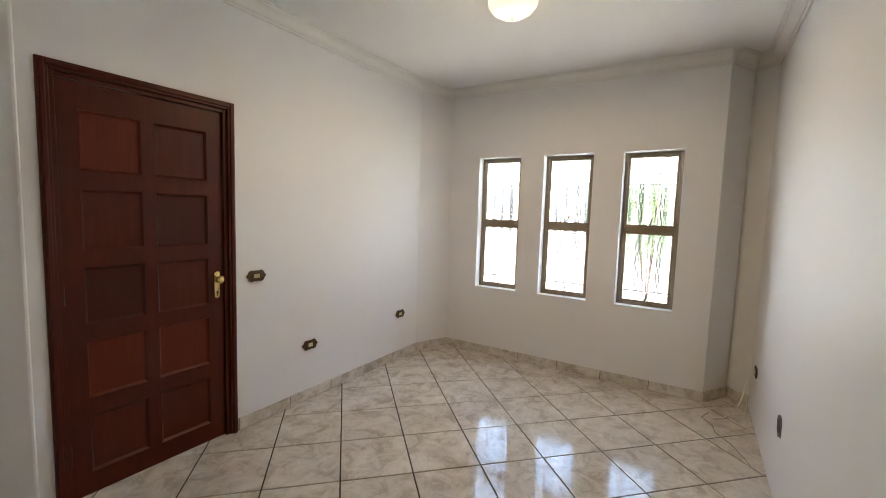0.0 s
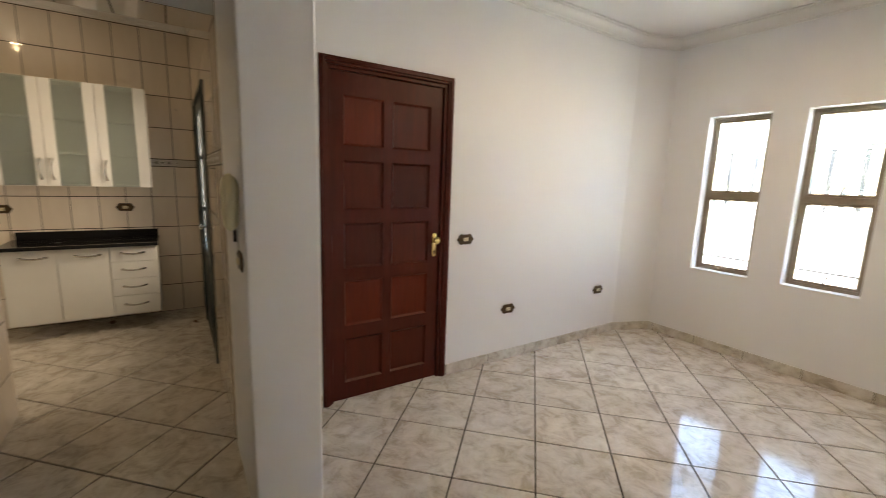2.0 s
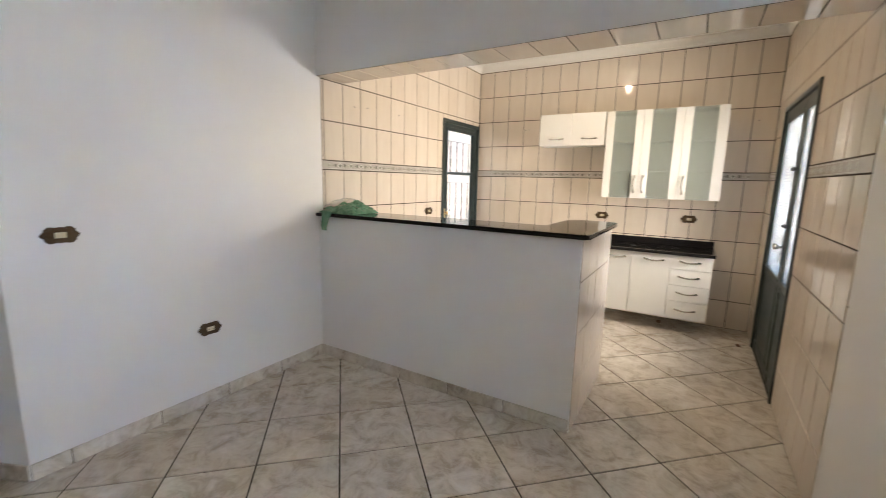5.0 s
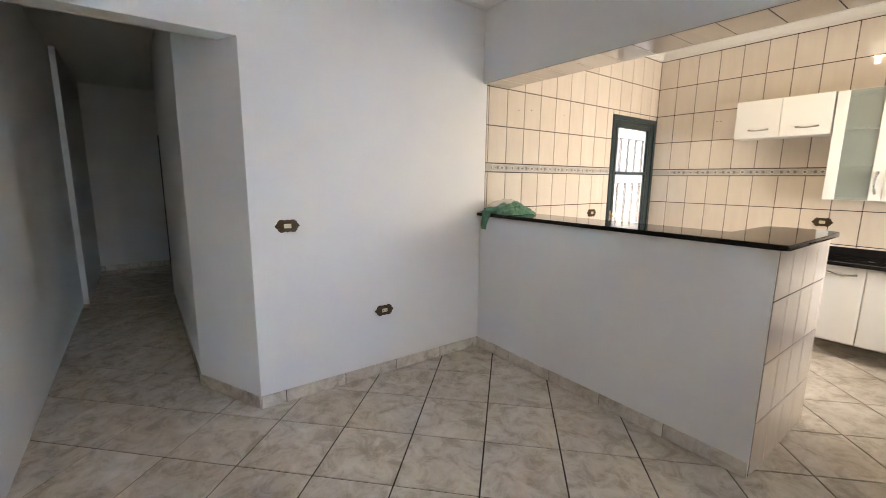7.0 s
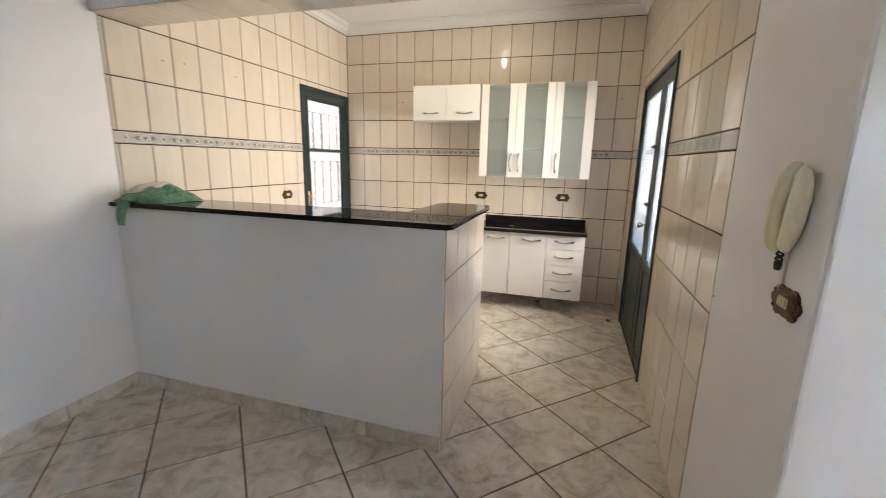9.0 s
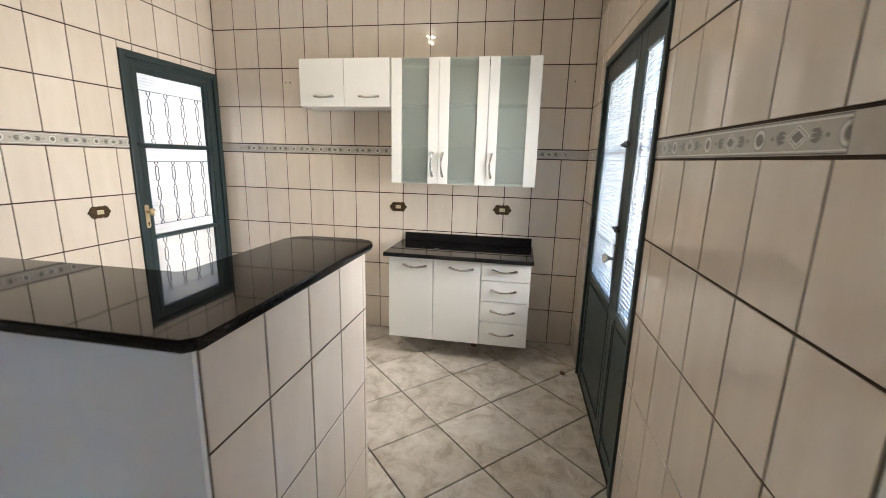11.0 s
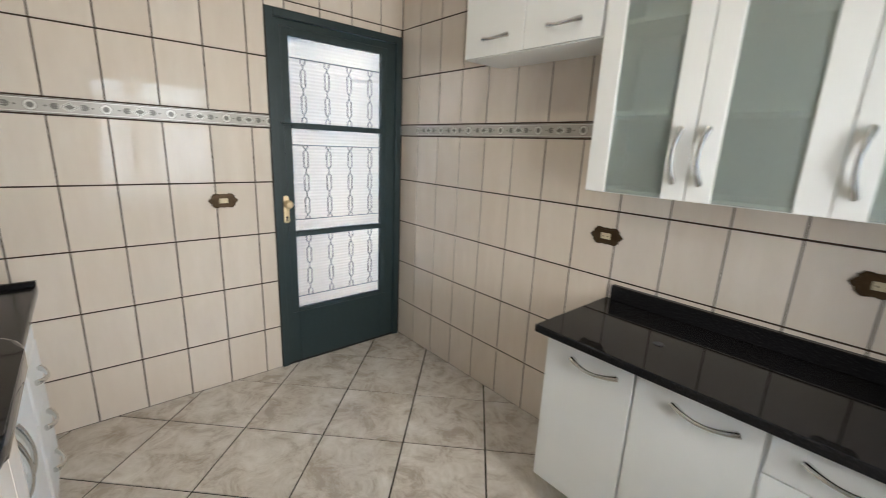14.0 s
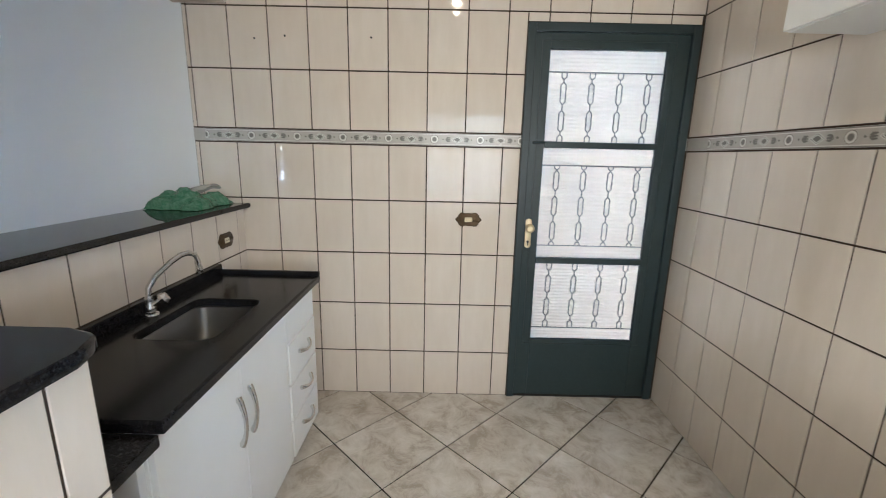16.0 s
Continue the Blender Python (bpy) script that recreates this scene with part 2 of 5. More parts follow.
BAG = bag_plastic()
CLEAR_BAG = material("milky_clear_plastic_film", (0.80, 0.80, 0.78), 0.25)
finish(CLEAR_BAG, None, None, noise_tex(CLEAR_BAG, coords(CLEAR_BAG, (1, 1, 1)), 40, 3), 0.5, 0.002)
CLEAR_BAG.node_tree.nodes["Principled BSDF"].inputs["Alpha"].default_value = 0.45


# ---- mesh helpers ----
def bm_box(bm, x0, x1, y0, y1, z0, z1):
    vs = [bm.verts.new((x, y, z)) for z in (z0, z1) for x, y in ((x0, y0), (x1, y0), (x1, y1), (x0, y1))]
    for f in ((3, 2, 1, 0), (4, 5, 6, 7), (0, 1, 5, 4), (1, 2, 6, 5), (2, 3, 7, 6), (3, 0, 4, 7)):
        bm.faces.new([vs[i] for i in f])
    return vs


def box(x0, x1, y0, y1, z0, z1, bevel=0.0, segments=2):
    bm = bmesh.new()
    bm_box(bm, x0, x1, y0, y1, z0, z1)
    if bevel:
        bmesh.ops.bevel(bm, geom=bm.edges[:], offset=bevel, segments=segments, affect='EDGES', profile=0.6)
    return bm


def prism(points, z0, z1, bevel=0.0, segments=2):
    """An upright prism over a plan, given counter-clockwise."""
    bm = bmesh.new()
    low = [bm.verts.new((x, y, z0)) for x, y in points]
    top = [bm.verts.new((x, y, z1)) for x, y in points]
    n = len(points)
    bm.faces.new(low[::-1])
    bm.faces.new(top)
    for i in range(n):
        bm.faces.new((low[i], low[(i + 1) % n], top[(i + 1) % n], top[i]))
    if bevel:
        edges = [e for e in bm.edges if abs(e.verts[0].co.z - e.verts[1].co.z) < 1e-6]
        bmesh.ops.bevel(bm, geom=edges, offset=bevel, segments=segments, affect='EDGES', profile=0.5)
    return bm


def slab(points, y0, y1, bevel=0.0, segments=2):
    """A plate whose outline is given in x and z, from y0 (front) to y1."""
    bm = prism([(x, z) for x, z in points], -y1, -y0, bevel, segments)
    bmesh.ops.rotate(bm, verts=bm.verts, cent=(0, 0, 0), matrix=Matrix.Rotation(radians(90), 3, 'X'))
    return bm


def tube(paths, r, sides=8, closed=False):
    """Round bars along the paths."""
    bm = bmesh.new()
    for pts in paths:
        pts = [Vector(p) for p in pts]
        n = len(pts)
        rings = []
        side = None
        for i, p in enumerate(pts):
            a = pts[i - 1] if (i or closed) else p
            b = pts[(i + 1) % n] if (i < n - 1 or closed) else p
            d = (b - a).normalized()
            if side is None:
                side = d.orthogonal().normalized()
            side = (side - d * side.dot(d)).normalized()
            up = d.cross(side)
            rr = r[i] if isinstance(r, (list, tuple)) else r
            rings.append([bm.verts.new(p + rr * (math.cos(k * 2 * math.pi / sides) * side + math.sin(k * 2 * math.pi / sides) * up)) for k in range(sides)])
        for i in range(n if closed else n - 1):
            q, w = rings[i], rings[(i + 1) % n]
            for k in range(sides):
                bm.faces.new((q[k], q[(k + 1) % sides], w[(k + 1) % sides], w[k]))
        if not closed:
            bm.faces.new(rings[0][::-1])
            bm.faces.new(rings[-1])
    return bm


def lathe(profile, steps=24):
    """A body turned round z from (radius, height) pairs."""
    bm = bmesh.new()
    rings = []
    for r, z in profile:
        if r < 1e-5:
            rings.append([bm.verts.new((0, 0, z))])
        else:
            rings.append([bm.verts.new((r * math.cos(k * 2 * math.pi / steps), r * math.sin(k * 2 * math.pi / steps), z)) for k in range(steps)])
    for a, b in zip(rings, rings[1:]):
        for k in range(steps):
            j = (k + 1) % steps
            if len(a) == 1 and len(b) > 1:
                bm.faces.new((a[0], b[k], b[j]))
            elif len(b) == 1 and len(a) > 1:
                bm.faces.new((a[k], a[j], b[0]))
            elif len(a) > 1:
                bm.faces.new((a[k], a[j], b[j], b[k]))
    bmesh.ops.recalc_face_normals(bm, faces=bm.faces[:])
    return bm


def merge(*parts):
    out = bmesh.new()
    for p in parts:
        me = bpy.data.meshes.new("tmp")
        p.to_mesh(me)
        p.free()
        out.from_mesh(me)
        bpy.data.meshes.remove(me)
    return out


def moved(bm, m):
    bmesh.ops.transform(bm, matrix=m, verts=bm.verts[:])
    return bm


def mesh_of(name, bm, mats, smooth=False):
    me = bpy.data.meshes.new(name)
    bmesh.ops.recalc_face_normals(bm, faces=bm.faces[:])
    bm.to_mesh(me)
    bm.free()
    for m in (mats if isinstance(mats, (list, tuple)) else [mats]):
        me.materials.append(m)
    if smooth:
        for p in me.polygons:
            p.use_smooth = True
        me.set_sharp_from_angle(angle=radians(38))
    return me


def part(name, bm, mat, parent=None, label="", smooth=False, at=None):
    ob = new(name, mesh_of(name, bm, mat, smooth))
    ob.parent = parent
    if at is not None:
        ob.matrix_basis = at
    if label:
        tagged(ob, label)
    return ob


def thing(name, at, label, category, group="", kind=""):
    ob = new(name)
    ob.empty_display_size = 0.1
    ob.matrix_basis = at
    return tagged(ob, label, category, group, kind)


def structure(name, bm, mat, label, category, smooth=False):
    return tagged(part(name, bm, mat, None, "", smooth), label, category, kind="structure")


# ---- plan ----
X_LEFT, X_RIGHT, X_COLUMN, X_WINDOW = -2.94, 0.16, 0.44, 4.04
Y_SOUTH, Y_BAR, Y_BAR_BACK, Y_DOOR, Y_BACK = -0.55, 2.36, 2.64, 2.448, 5.10
Y_COLUMN = 1.67
H_LIVING, H_KITCHEN, H_HALL, H_BEAM = 2.83, 2.90, 2.75, 2.195
T = 0.15
TILE_W, TILE_H, STRIP_Z0, STRIP_Z1 = 0.2087, 0.304, 1.508, 1.582
ROWS_Z = [-0.019, 0.286, 0.592, 0.900, 1.204, STRIP_Z0, STRIP_Z1, 1.886, 2.190, 2.494, 2.798]
BACKING = 0.008


def wall_with_openings(u0, u1, z1, holes, put):
    """Boxes round the openings (u0, u1, z0, z1); put(bm, u0, u1, z0, z1) adds one."""
    bm = bmesh.new()
    u = u0
    for a, b, c, d in sorted(holes):
        if a > u:
            put(bm, u, a, -0.02, z1)
        if c > 0:
            put(bm, a, b, -0.02, c)
        put(bm, a, b, d, z1)
        u = b
    put(bm, u, u1, -0.02, z1)
    return bm


def along_x(y0, y1):
    return lambda bm, a, b, c, d: bm_box(bm, a, b, y0, y1, c, d)


def along_y(x0, x1):
    return lambda bm, a, b, c, d: bm_box(bm, x0, x1, a, b, c, d)


WINDOWS = [(0.045, 0.513), (0.768, 1.237), (1.474, 1.940)]
WIN_Z = (0.712, 2.098)
DOOR1 = (0.690, 1.580, 2.130)
DOOR2 = (4.205, 5.078, 2.13)
DOOR3 = (3.460, 4.640, 2.095)

wall_door = structure("wall_north", wall_with_openings(X_COLUMN, 3.70, 2.95, [(DOOR1[0], DOOR1[1], 0, DOOR1[2])], along_x(Y_DOOR, Y_DOOR + T)), PAINT,
                      "smooth white painted plaster wall round the entry door", "wall")
structure("wall_corner_north", prism([(3.66, Y_DOOR), (4.04, 2.29), (4.19, 2.29), (4.19, 2.60), (3.70, 2.60)], -0.02, 2.95), PAINT, "white painted slanting corner wall", "wall")
wall_window = structure("wall_east", wall_with_openings(-0.227, 2.29, 2.95, [(a, b, *WIN_Z) for a, b in WINDOWS], along_y(X_WINDOW, X_WINDOW + T)), PAINT,
                        "white painted wall with three tall narrow windows", "wall")
structure("wall_jog", prism([(X_WINDOW, -0.227), (4.46, -0.227), (4.46, -0.72), (4.10, -0.72), (4.20, -0.552), (4.31, -0.40)][::-1], -0.02, 2.95), PAINT,
          "white painted wall return beside the windows", "wall")
structure("wall_south", box(-6.35, 4.30, Y_SOUTH - T, Y_SOUTH, -0.02, 2.95), PAINT, "long smooth white painted wall", "wall")
structure("wall_hall_south", box(-8.55, -6.35, Y_SOUTH - T, Y_SOUTH + 0.05, -0.02, 2.95), PAINT, "white painted hall wall", "wall")
structure("column", merge(box(X_RIGHT, X_COLUMN, Y_COLUMN, 2.32, -0.02, 2.95, 0.012, 3), box(X_RIGHT + 0.02, X_COLUMN, 2.30, Y_DOOR + T, -0.02, 2.95)), PAINT,
          "white painted wall end with rounded plaster corners", "wall")
structure("wall_dining", merge(box(X_LEFT - T, X_LEFT - 0.004, 0.70, 2.402, -0.02, 2.95),
                               prism([(X_LEFT - 0.004, 0.568), (X_LEFT - 0.004, 0.70), (-3.51, 0.70), (-3.51, 0.302)], -0.02, 2.95)), PAINT,
          "white painted dining wall with a slanting end", "wall")
structure("wall_hall_north", box(-5.95, -3.51, 0.302, 0.302 + T, -0.02, 2.95), PAINT, "white painted hall wall", "wall")
structure("wall_hall_side", box(-6.10, -5.95, 0.302, 1.60, -0.02, 2.95), PAINT, "white painted hall wall", "wall")
structure("wall_hall_end", box(-8.55, -8.40, -0.60, 1.60, -0.02, 2.95), PAINT, "white painted wall at the end of the hall", "wall")
structure("wall_hall_back", box(-8.55, -5.95, 1.60, 1.75, -0.02, 2.95), PAINT, "white painted hall wall", "wall")
structure("hall_beam", prism([(X_LEFT - 0.004, Y_SOUTH), (X_LEFT - 0.004, 0.567), (-3.10, 0.494), (-3.10, Y_SOUTH)], 2.205, 2.90), PAINT,
          "white painted beam over the hall opening", "beam")
wall_kitchen_left = structure("wall_west", wall_with_openings(2.402, 5.25, 2.95, [(DOOR2[0], DOOR2[1], 0, DOOR2[2])], along_y(X_LEFT - T, X_LEFT - 0.004)), WALL_GROUT,
                              "kitchen wall of glossy cream tiles with a grey border strip", "wall")
wall_kitchen_back = structure("wall_kitchen", box(X_LEFT - 0.10, X_RIGHT + 0.10, Y_BACK + 0.004, Y_BACK + T, -0.02, 2.95), WALL_GROUT,
                              "kitchen end wall of glossy cream tiles with a grey border strip", "wall")
wall_kitchen_right = structure("wall_kitchen_side", wall_with_openings(2.30, Y_BACK + T, 2.95, [(DOOR3[0], DOOR3[1], 0, DOOR3[2])], along_y(X_RIGHT + 0.004, X_RIGHT + T)), WALL_GROUT,
                               "kitchen side wall of glossy cream tiles with a grey border strip", "wall")
beam = structure("kitchen_beam", box(X_LEFT, X_RIGHT, Y_BAR, Y_BAR_BACK - 0.004, H_BEAM + 0.004, 2.95), PAINT, "white painted beam over the bar with a tiled underside", "beam")
bar_wall = structure("bar_wall", merge(box(X_LEFT, -0.909, Y_BAR, Y_BAR_BACK - 0.004, -0.02, 1.148), box(-1.186, -0.909, Y_BAR_BACK - 0.02, 3.232, -0.02, 1.148)), PAINT,
                     "low white bar wall with tiled end and kitchen side", "wall")

for bx in ((-0.9095, -0.9075, Y_BAR + 0.012, 3.2335, 0.0, 1.147), (-1.19, -0.9085, 3.231, 3.2335, 0.0, 1.147), (-1.1875, -1.185, Y_BAR_BACK, 3.2335, 0.0, 1.147), (X_LEFT, -1.186, Y_BAR_BACK - 0.005, Y_BAR_BACK - 0.0025, 0.0, 1.147)):
    part("grout_bed", box(*bx), WALL_GROUT, bar_wall)
part("grout_bed", box(X_LEFT, X_RIGHT, Y_BAR + 0.004, Y_BAR_BACK - 0.0025, H_BEAM + 0.0025, H_BEAM + 0.006), WALL_GROUT, beam)
part("grout_bed", box(X_LEFT, X_RIGHT, Y_BAR_BACK - 0.005, Y_BAR_BACK - 0.0025, H_BEAM + 0.003, 2.90), WALL_GROUT, beam)

structure("ceiling", box(-3.0, 4.40, -0.62, 2.50, H_LIVING, H_LIVING + 0.1), CEILING, "flat white painted living room ceiling", "ceiling")
structure("ceiling_kitchen", box(-3.0, 0.25, Y_BAR_BACK - 0.02, 5.18, H_KITCHEN, H_KITCHEN + 0.1), CEILING, "flat white painted kitchen ceiling", "ceiling")
structure("ceiling_hall", box(-8.5, -3.09, -0.62, 1.70, H_HALL, H_HALL + 0.1), CEILING, "flat white hall ceiling", "ceiling")


def crown(name, runs, z):
    """Cove moulding along runs of (start, end); the room lies on the left of each run."""
    prof = [(0, -0.095), (0.012, -0.095), (0.014, -0.078), (0.022, -0.075)]
    prof += [(0.022 + 0.048 * (1 - math.cos(a)), -0.075 + 0.052 * math.sin(a)) for a in (0.4, 0.8, 1.2, 1.57)]
    prof += [(0.074, -0.012), (0.088, -0.010), (0.088, 0.0), (0, 0.0)]
    bm = bmesh.new()
    for (ax, ay), (bx, by) in runs:
        d = Vector((bx - ax, by - ay)).normalized()
        nx, ny = -d.y, d.x
        a = [bm.verts.new((ax + nx * o, ay + ny * o, z + h)) for o, h in prof]
        b = [bm.verts.new((bx + nx * o, by + ny * o, z + h)) for o, h in prof]
        for i in range(len(prof)):
            j = (i + 1) % len(prof)
            bm.faces.new((a[i], a[j], b[j], b[i]))
        bm.faces.new(a)
        bm.faces.new(b[::-1])
    return structure(name, bm, PLASTER, "white plaster cove moulding under the ceiling", "moulding", True)


crown("trim_living", [((3.68, Y_DOOR), (X_COLUMN, Y_DOOR)), ((4.04, 2.29), (3.66, Y_DOOR)), ((X_WINDOW, -0.227), (X_WINDOW, 2.29)), ((4.31, -0.40), (X_WINDOW, -0.227)),
                      ((4.20, -0.552), (4.31, -0.40)), ((X_LEFT, Y_SOUTH), (4.21, Y_SOUTH)), ((X_LEFT, 2.36), (X_LEFT, -0.55)), ((X_RIGHT, Y_BAR), (X_LEFT, Y_BAR)),
                      ((X_RIGHT, Y_COLUMN), (X_RIGHT, Y_BAR)), ((X_COLUMN, Y_COLUMN), (X_RIGHT, Y_COLUMN)), ((X_COLUMN, Y_DOOR), (X_COLUMN, Y_COLUMN))], H_LIVING)
crown("trim_kitchen", [((X_RIGHT, Y_BACK), (X_LEFT, Y_BACK)), ((X_LEFT, Y_BACK), (X_LEFT, Y_BAR_BACK)), ((X_RIGHT, Y_BAR_BACK), (X_RIGHT, Y_BACK)), ((X_LEFT, Y_BAR_BACK), (X_RIGHT, Y_BAR_BACK))], H_KITCHEN)

# Out-of-view roof, added to keep sun and sky off the ceilings and doors.
structure("roof", box(-4.30, 4.35, -0.95, 5.75, 2.965, 3.10), CONCRETE, "unseen flat concrete roof with wide eaves, added to block sun and sky", "roof")
ground = structure("ground", box(-400, 400, -400, 400, -0.30, -0.12), CONCRETE, "pale concrete yard and distant ground", "ground")
floor = structure("floor", box(-8.5, 4.45, -0.65, 5.2, -0.12, -0.005), FLOOR_GROUT, "polished marbled beige floor tiles laid diagonally with dark joints", "floor")


# ---- doors and windows ----
def rect_frame(x0, x1, z0, z1, w, y0, y1, bevel=0.004, sill=True):
    pieces = [box(x0, x0 + w, y0, y1, z0, z1, bevel), box(x1 - w, x1, y0, y1, z0, z1, bevel), box(x0 + w, x1 - w, y0, y1, z1 - w, z1, bevel)]
    if sill:
        pieces.append(box(x0 + w, x1 - w, y0, y1, z0, z0 + w, bevel))
    return merge(*pieces)


def knob_lock(parent, x, y, z, metal, lever=False):
    """A back plate with a keyhole and a knob or a lever; y is the face that it sits on."""
    outline = [(x + 0.019 * math.cos(a), z + (0.066 if math.sin(a) > 0 else -0.066) + 0.019 * math.sin(a)) for a in
               [i * math.pi / 8 for i in range(1, 8)] + [math.pi + i * math.pi / 8 for i in range(1, 8)]]
    plate = part("lock_plate", slab(outline, y - 0.006, y, 0.002), metal, parent, "brass lock plate", True)
    if lever:
        part("handle", merge(tube([[(x, y, z + 0.035), (x, y - 0.045, z + 0.035)]], 0.009, 10),
                             tube([[(x, y - 0.045, z + 0.035), (x + 0.03, y - 0.05, z + 0.037), (x + 0.10, y - 0.045, z + 0.03)]], [0.010, 0.010, 0.007], 10)), metal, plate, "brass lever handle", True)
    else:
        knob = lathe([(0, 0.062), (0.015, 0.061), (0.025, 0.052), (0.026, 0.042), (0.016, 0.032), (0.010, 0.022), (0.010, 0.0)], 20)
        part("handle", moved(knob, Matrix.Translation((x, y, z + 0.035)) @ Matrix.Rotation(radians(90), 4, 'X')), metal, plate, "brass door knob", True)
    part("keyhole", merge(box(x - 0.003, x + 0.003, y - 0.0075, y - 0.004, z - 0.07, z - 0.05), moved(lathe([(0, 0.0016), (0.007, 0.0016), (0.007, 0)], 12), Matrix.Translation((x, y - 0.006, z - 0.048)) @ Matrix.Rotation(radians(90), 4, 'X'))), BLACK, plate)


def entry_door():
    d = thing("door_1", pose(DOOR1[0], Y_DOOR, 0), "dark red varnished wooden entry door with ten panels, closed", "door", kind="structure")
    w, h = DOOR1[1] - DOOR1[0], DOOR1[2]
    part("door_frame", rect_frame(0.0, w, 0, h, 0.052, 0.0, 0.13, 0.003, False), MAHOGANY, d)
    casing = []
    for a, b, y in ((-0.016, 0.030, -0.016), (-0.006, 0.016, -0.024)):
        casing += [box(a, b, y, 0.002, 0.0, h - a, 0.005), box(w - b, w - a, y, 0.002, 0.0, h - a, 0.005), box(b, w - b, y, 0.002, h - b, h - a, 0.005)]
    part("casing", merge(*casing), MAHOGANY, d)
    x0, x1, top = 0.053, w - 0.053, h - 0.053
    f = 0.018
    rows = [(0.121, 0.421), (0.512, 0.810), (0.892, 1.180), (1.268, 1.565), (1.655, 1.945)]
    cols = [(0.135, 0.400), (0.462, 0.745)]
    leaf = bmesh.new()
    xs = [x0, cols[0][0], cols[0][1], cols[1][0], cols[1][1], x1]
    for a, b in ((xs[0], xs[1]), (xs[2], xs[3]), (xs[4], xs[5])):
        bm_box(leaf, a, b, f, f + 0.035, 0.006, top)
    zs = [0.006] + [z for r in rows for z in r] + [top]
    for a, b in cols:
        for i in range(0, len(zs), 2):
            bm_box(leaf, a, b, f, f + 0.035, zs[i], zs[i + 1])
    leaf_ob = part("leaf", leaf, MAHOGANY, d)
    pick = [1, 1, 0, 0, 2, 1, 1, 2, 0, 1]
    k = 0
    for z0, z1 in rows:
        for a, b in cols:
            bm = bmesh.new()
            loops = []
            for inset, y in ((0.0, f + 0.001), (0.012, f + 0.013), (0.020, f + 0.014)):
                loops.append([bm.verts.new((x, y, z)) for x, z in ((a + inset, z0 + inset), (b - inset, z0 + inset), (b - inset, z1 - inset), (a + inset, z1 - inset))])
            for p, q in zip(loops, loops[1:]):
                for i in range(4):
                    bm.faces.new((p[i], p[(i + 1) % 4], q[(i + 1) % 4], q[i]))
            bm.faces.new(loops[-1])
            part("panel", bm, PANEL_WOODS[pick[k]], leaf_ob)
            k += 1
    for z in (0.25, 1.05, 1.85):
        part("hinge", tube([[(x0 - 0.004, f - 0.006, z - 0.05), (x0 - 0.004, f - 0.006, z + 0.05)]], 0.007, 8), DARK_WOOD, d, "", True)
    knob_lock(d, 0.795, f, 1.01, BRASS)


def chain_paths(z0, z1, y, cx, count=None, w=0.0135, link_h=0.115, gap=0.028):
    """An ornamental bar: long six-sided links joined by short pins, forked at both ends."""
    paths = []
    n = max(1, round((z1 - z0 - 2 * 0.045 + gap) / (link_h + gap)))
    fork = (z1 - z0 - n * link_h - (n - 1) * gap) / 2
    z = z0 + fork
    for i in range(n):
        paths.append([(cx, y, z), (cx - w, y, z + 0.016), (cx - w, y, z + link_h - 0.016), (cx, y, z + link_h)])
        paths.append([(cx, y, z), (cx + w, y, z + 0.016), (cx + w, y, z + link_h - 0.016), (cx, y, z + link_h)])
        if i < n - 1:
            paths.append([(cx, y, z + link_h), (cx, y, z + link_h + gap)])
        z += link_h + gap
    for end, s in ((z0, 1), (z1, -1)):
        k = fork * 0.5
        paths += [[(cx - w, y, end), (cx - w, y, end + s * k), (cx, y, end + s * (k + 0.012)), (cx, y, end + s * fork)],
                  [(cx + w, y, end), (cx + w, y, end + s * k), (cx, y, end + s * (k + 0.012))]]
    return paths


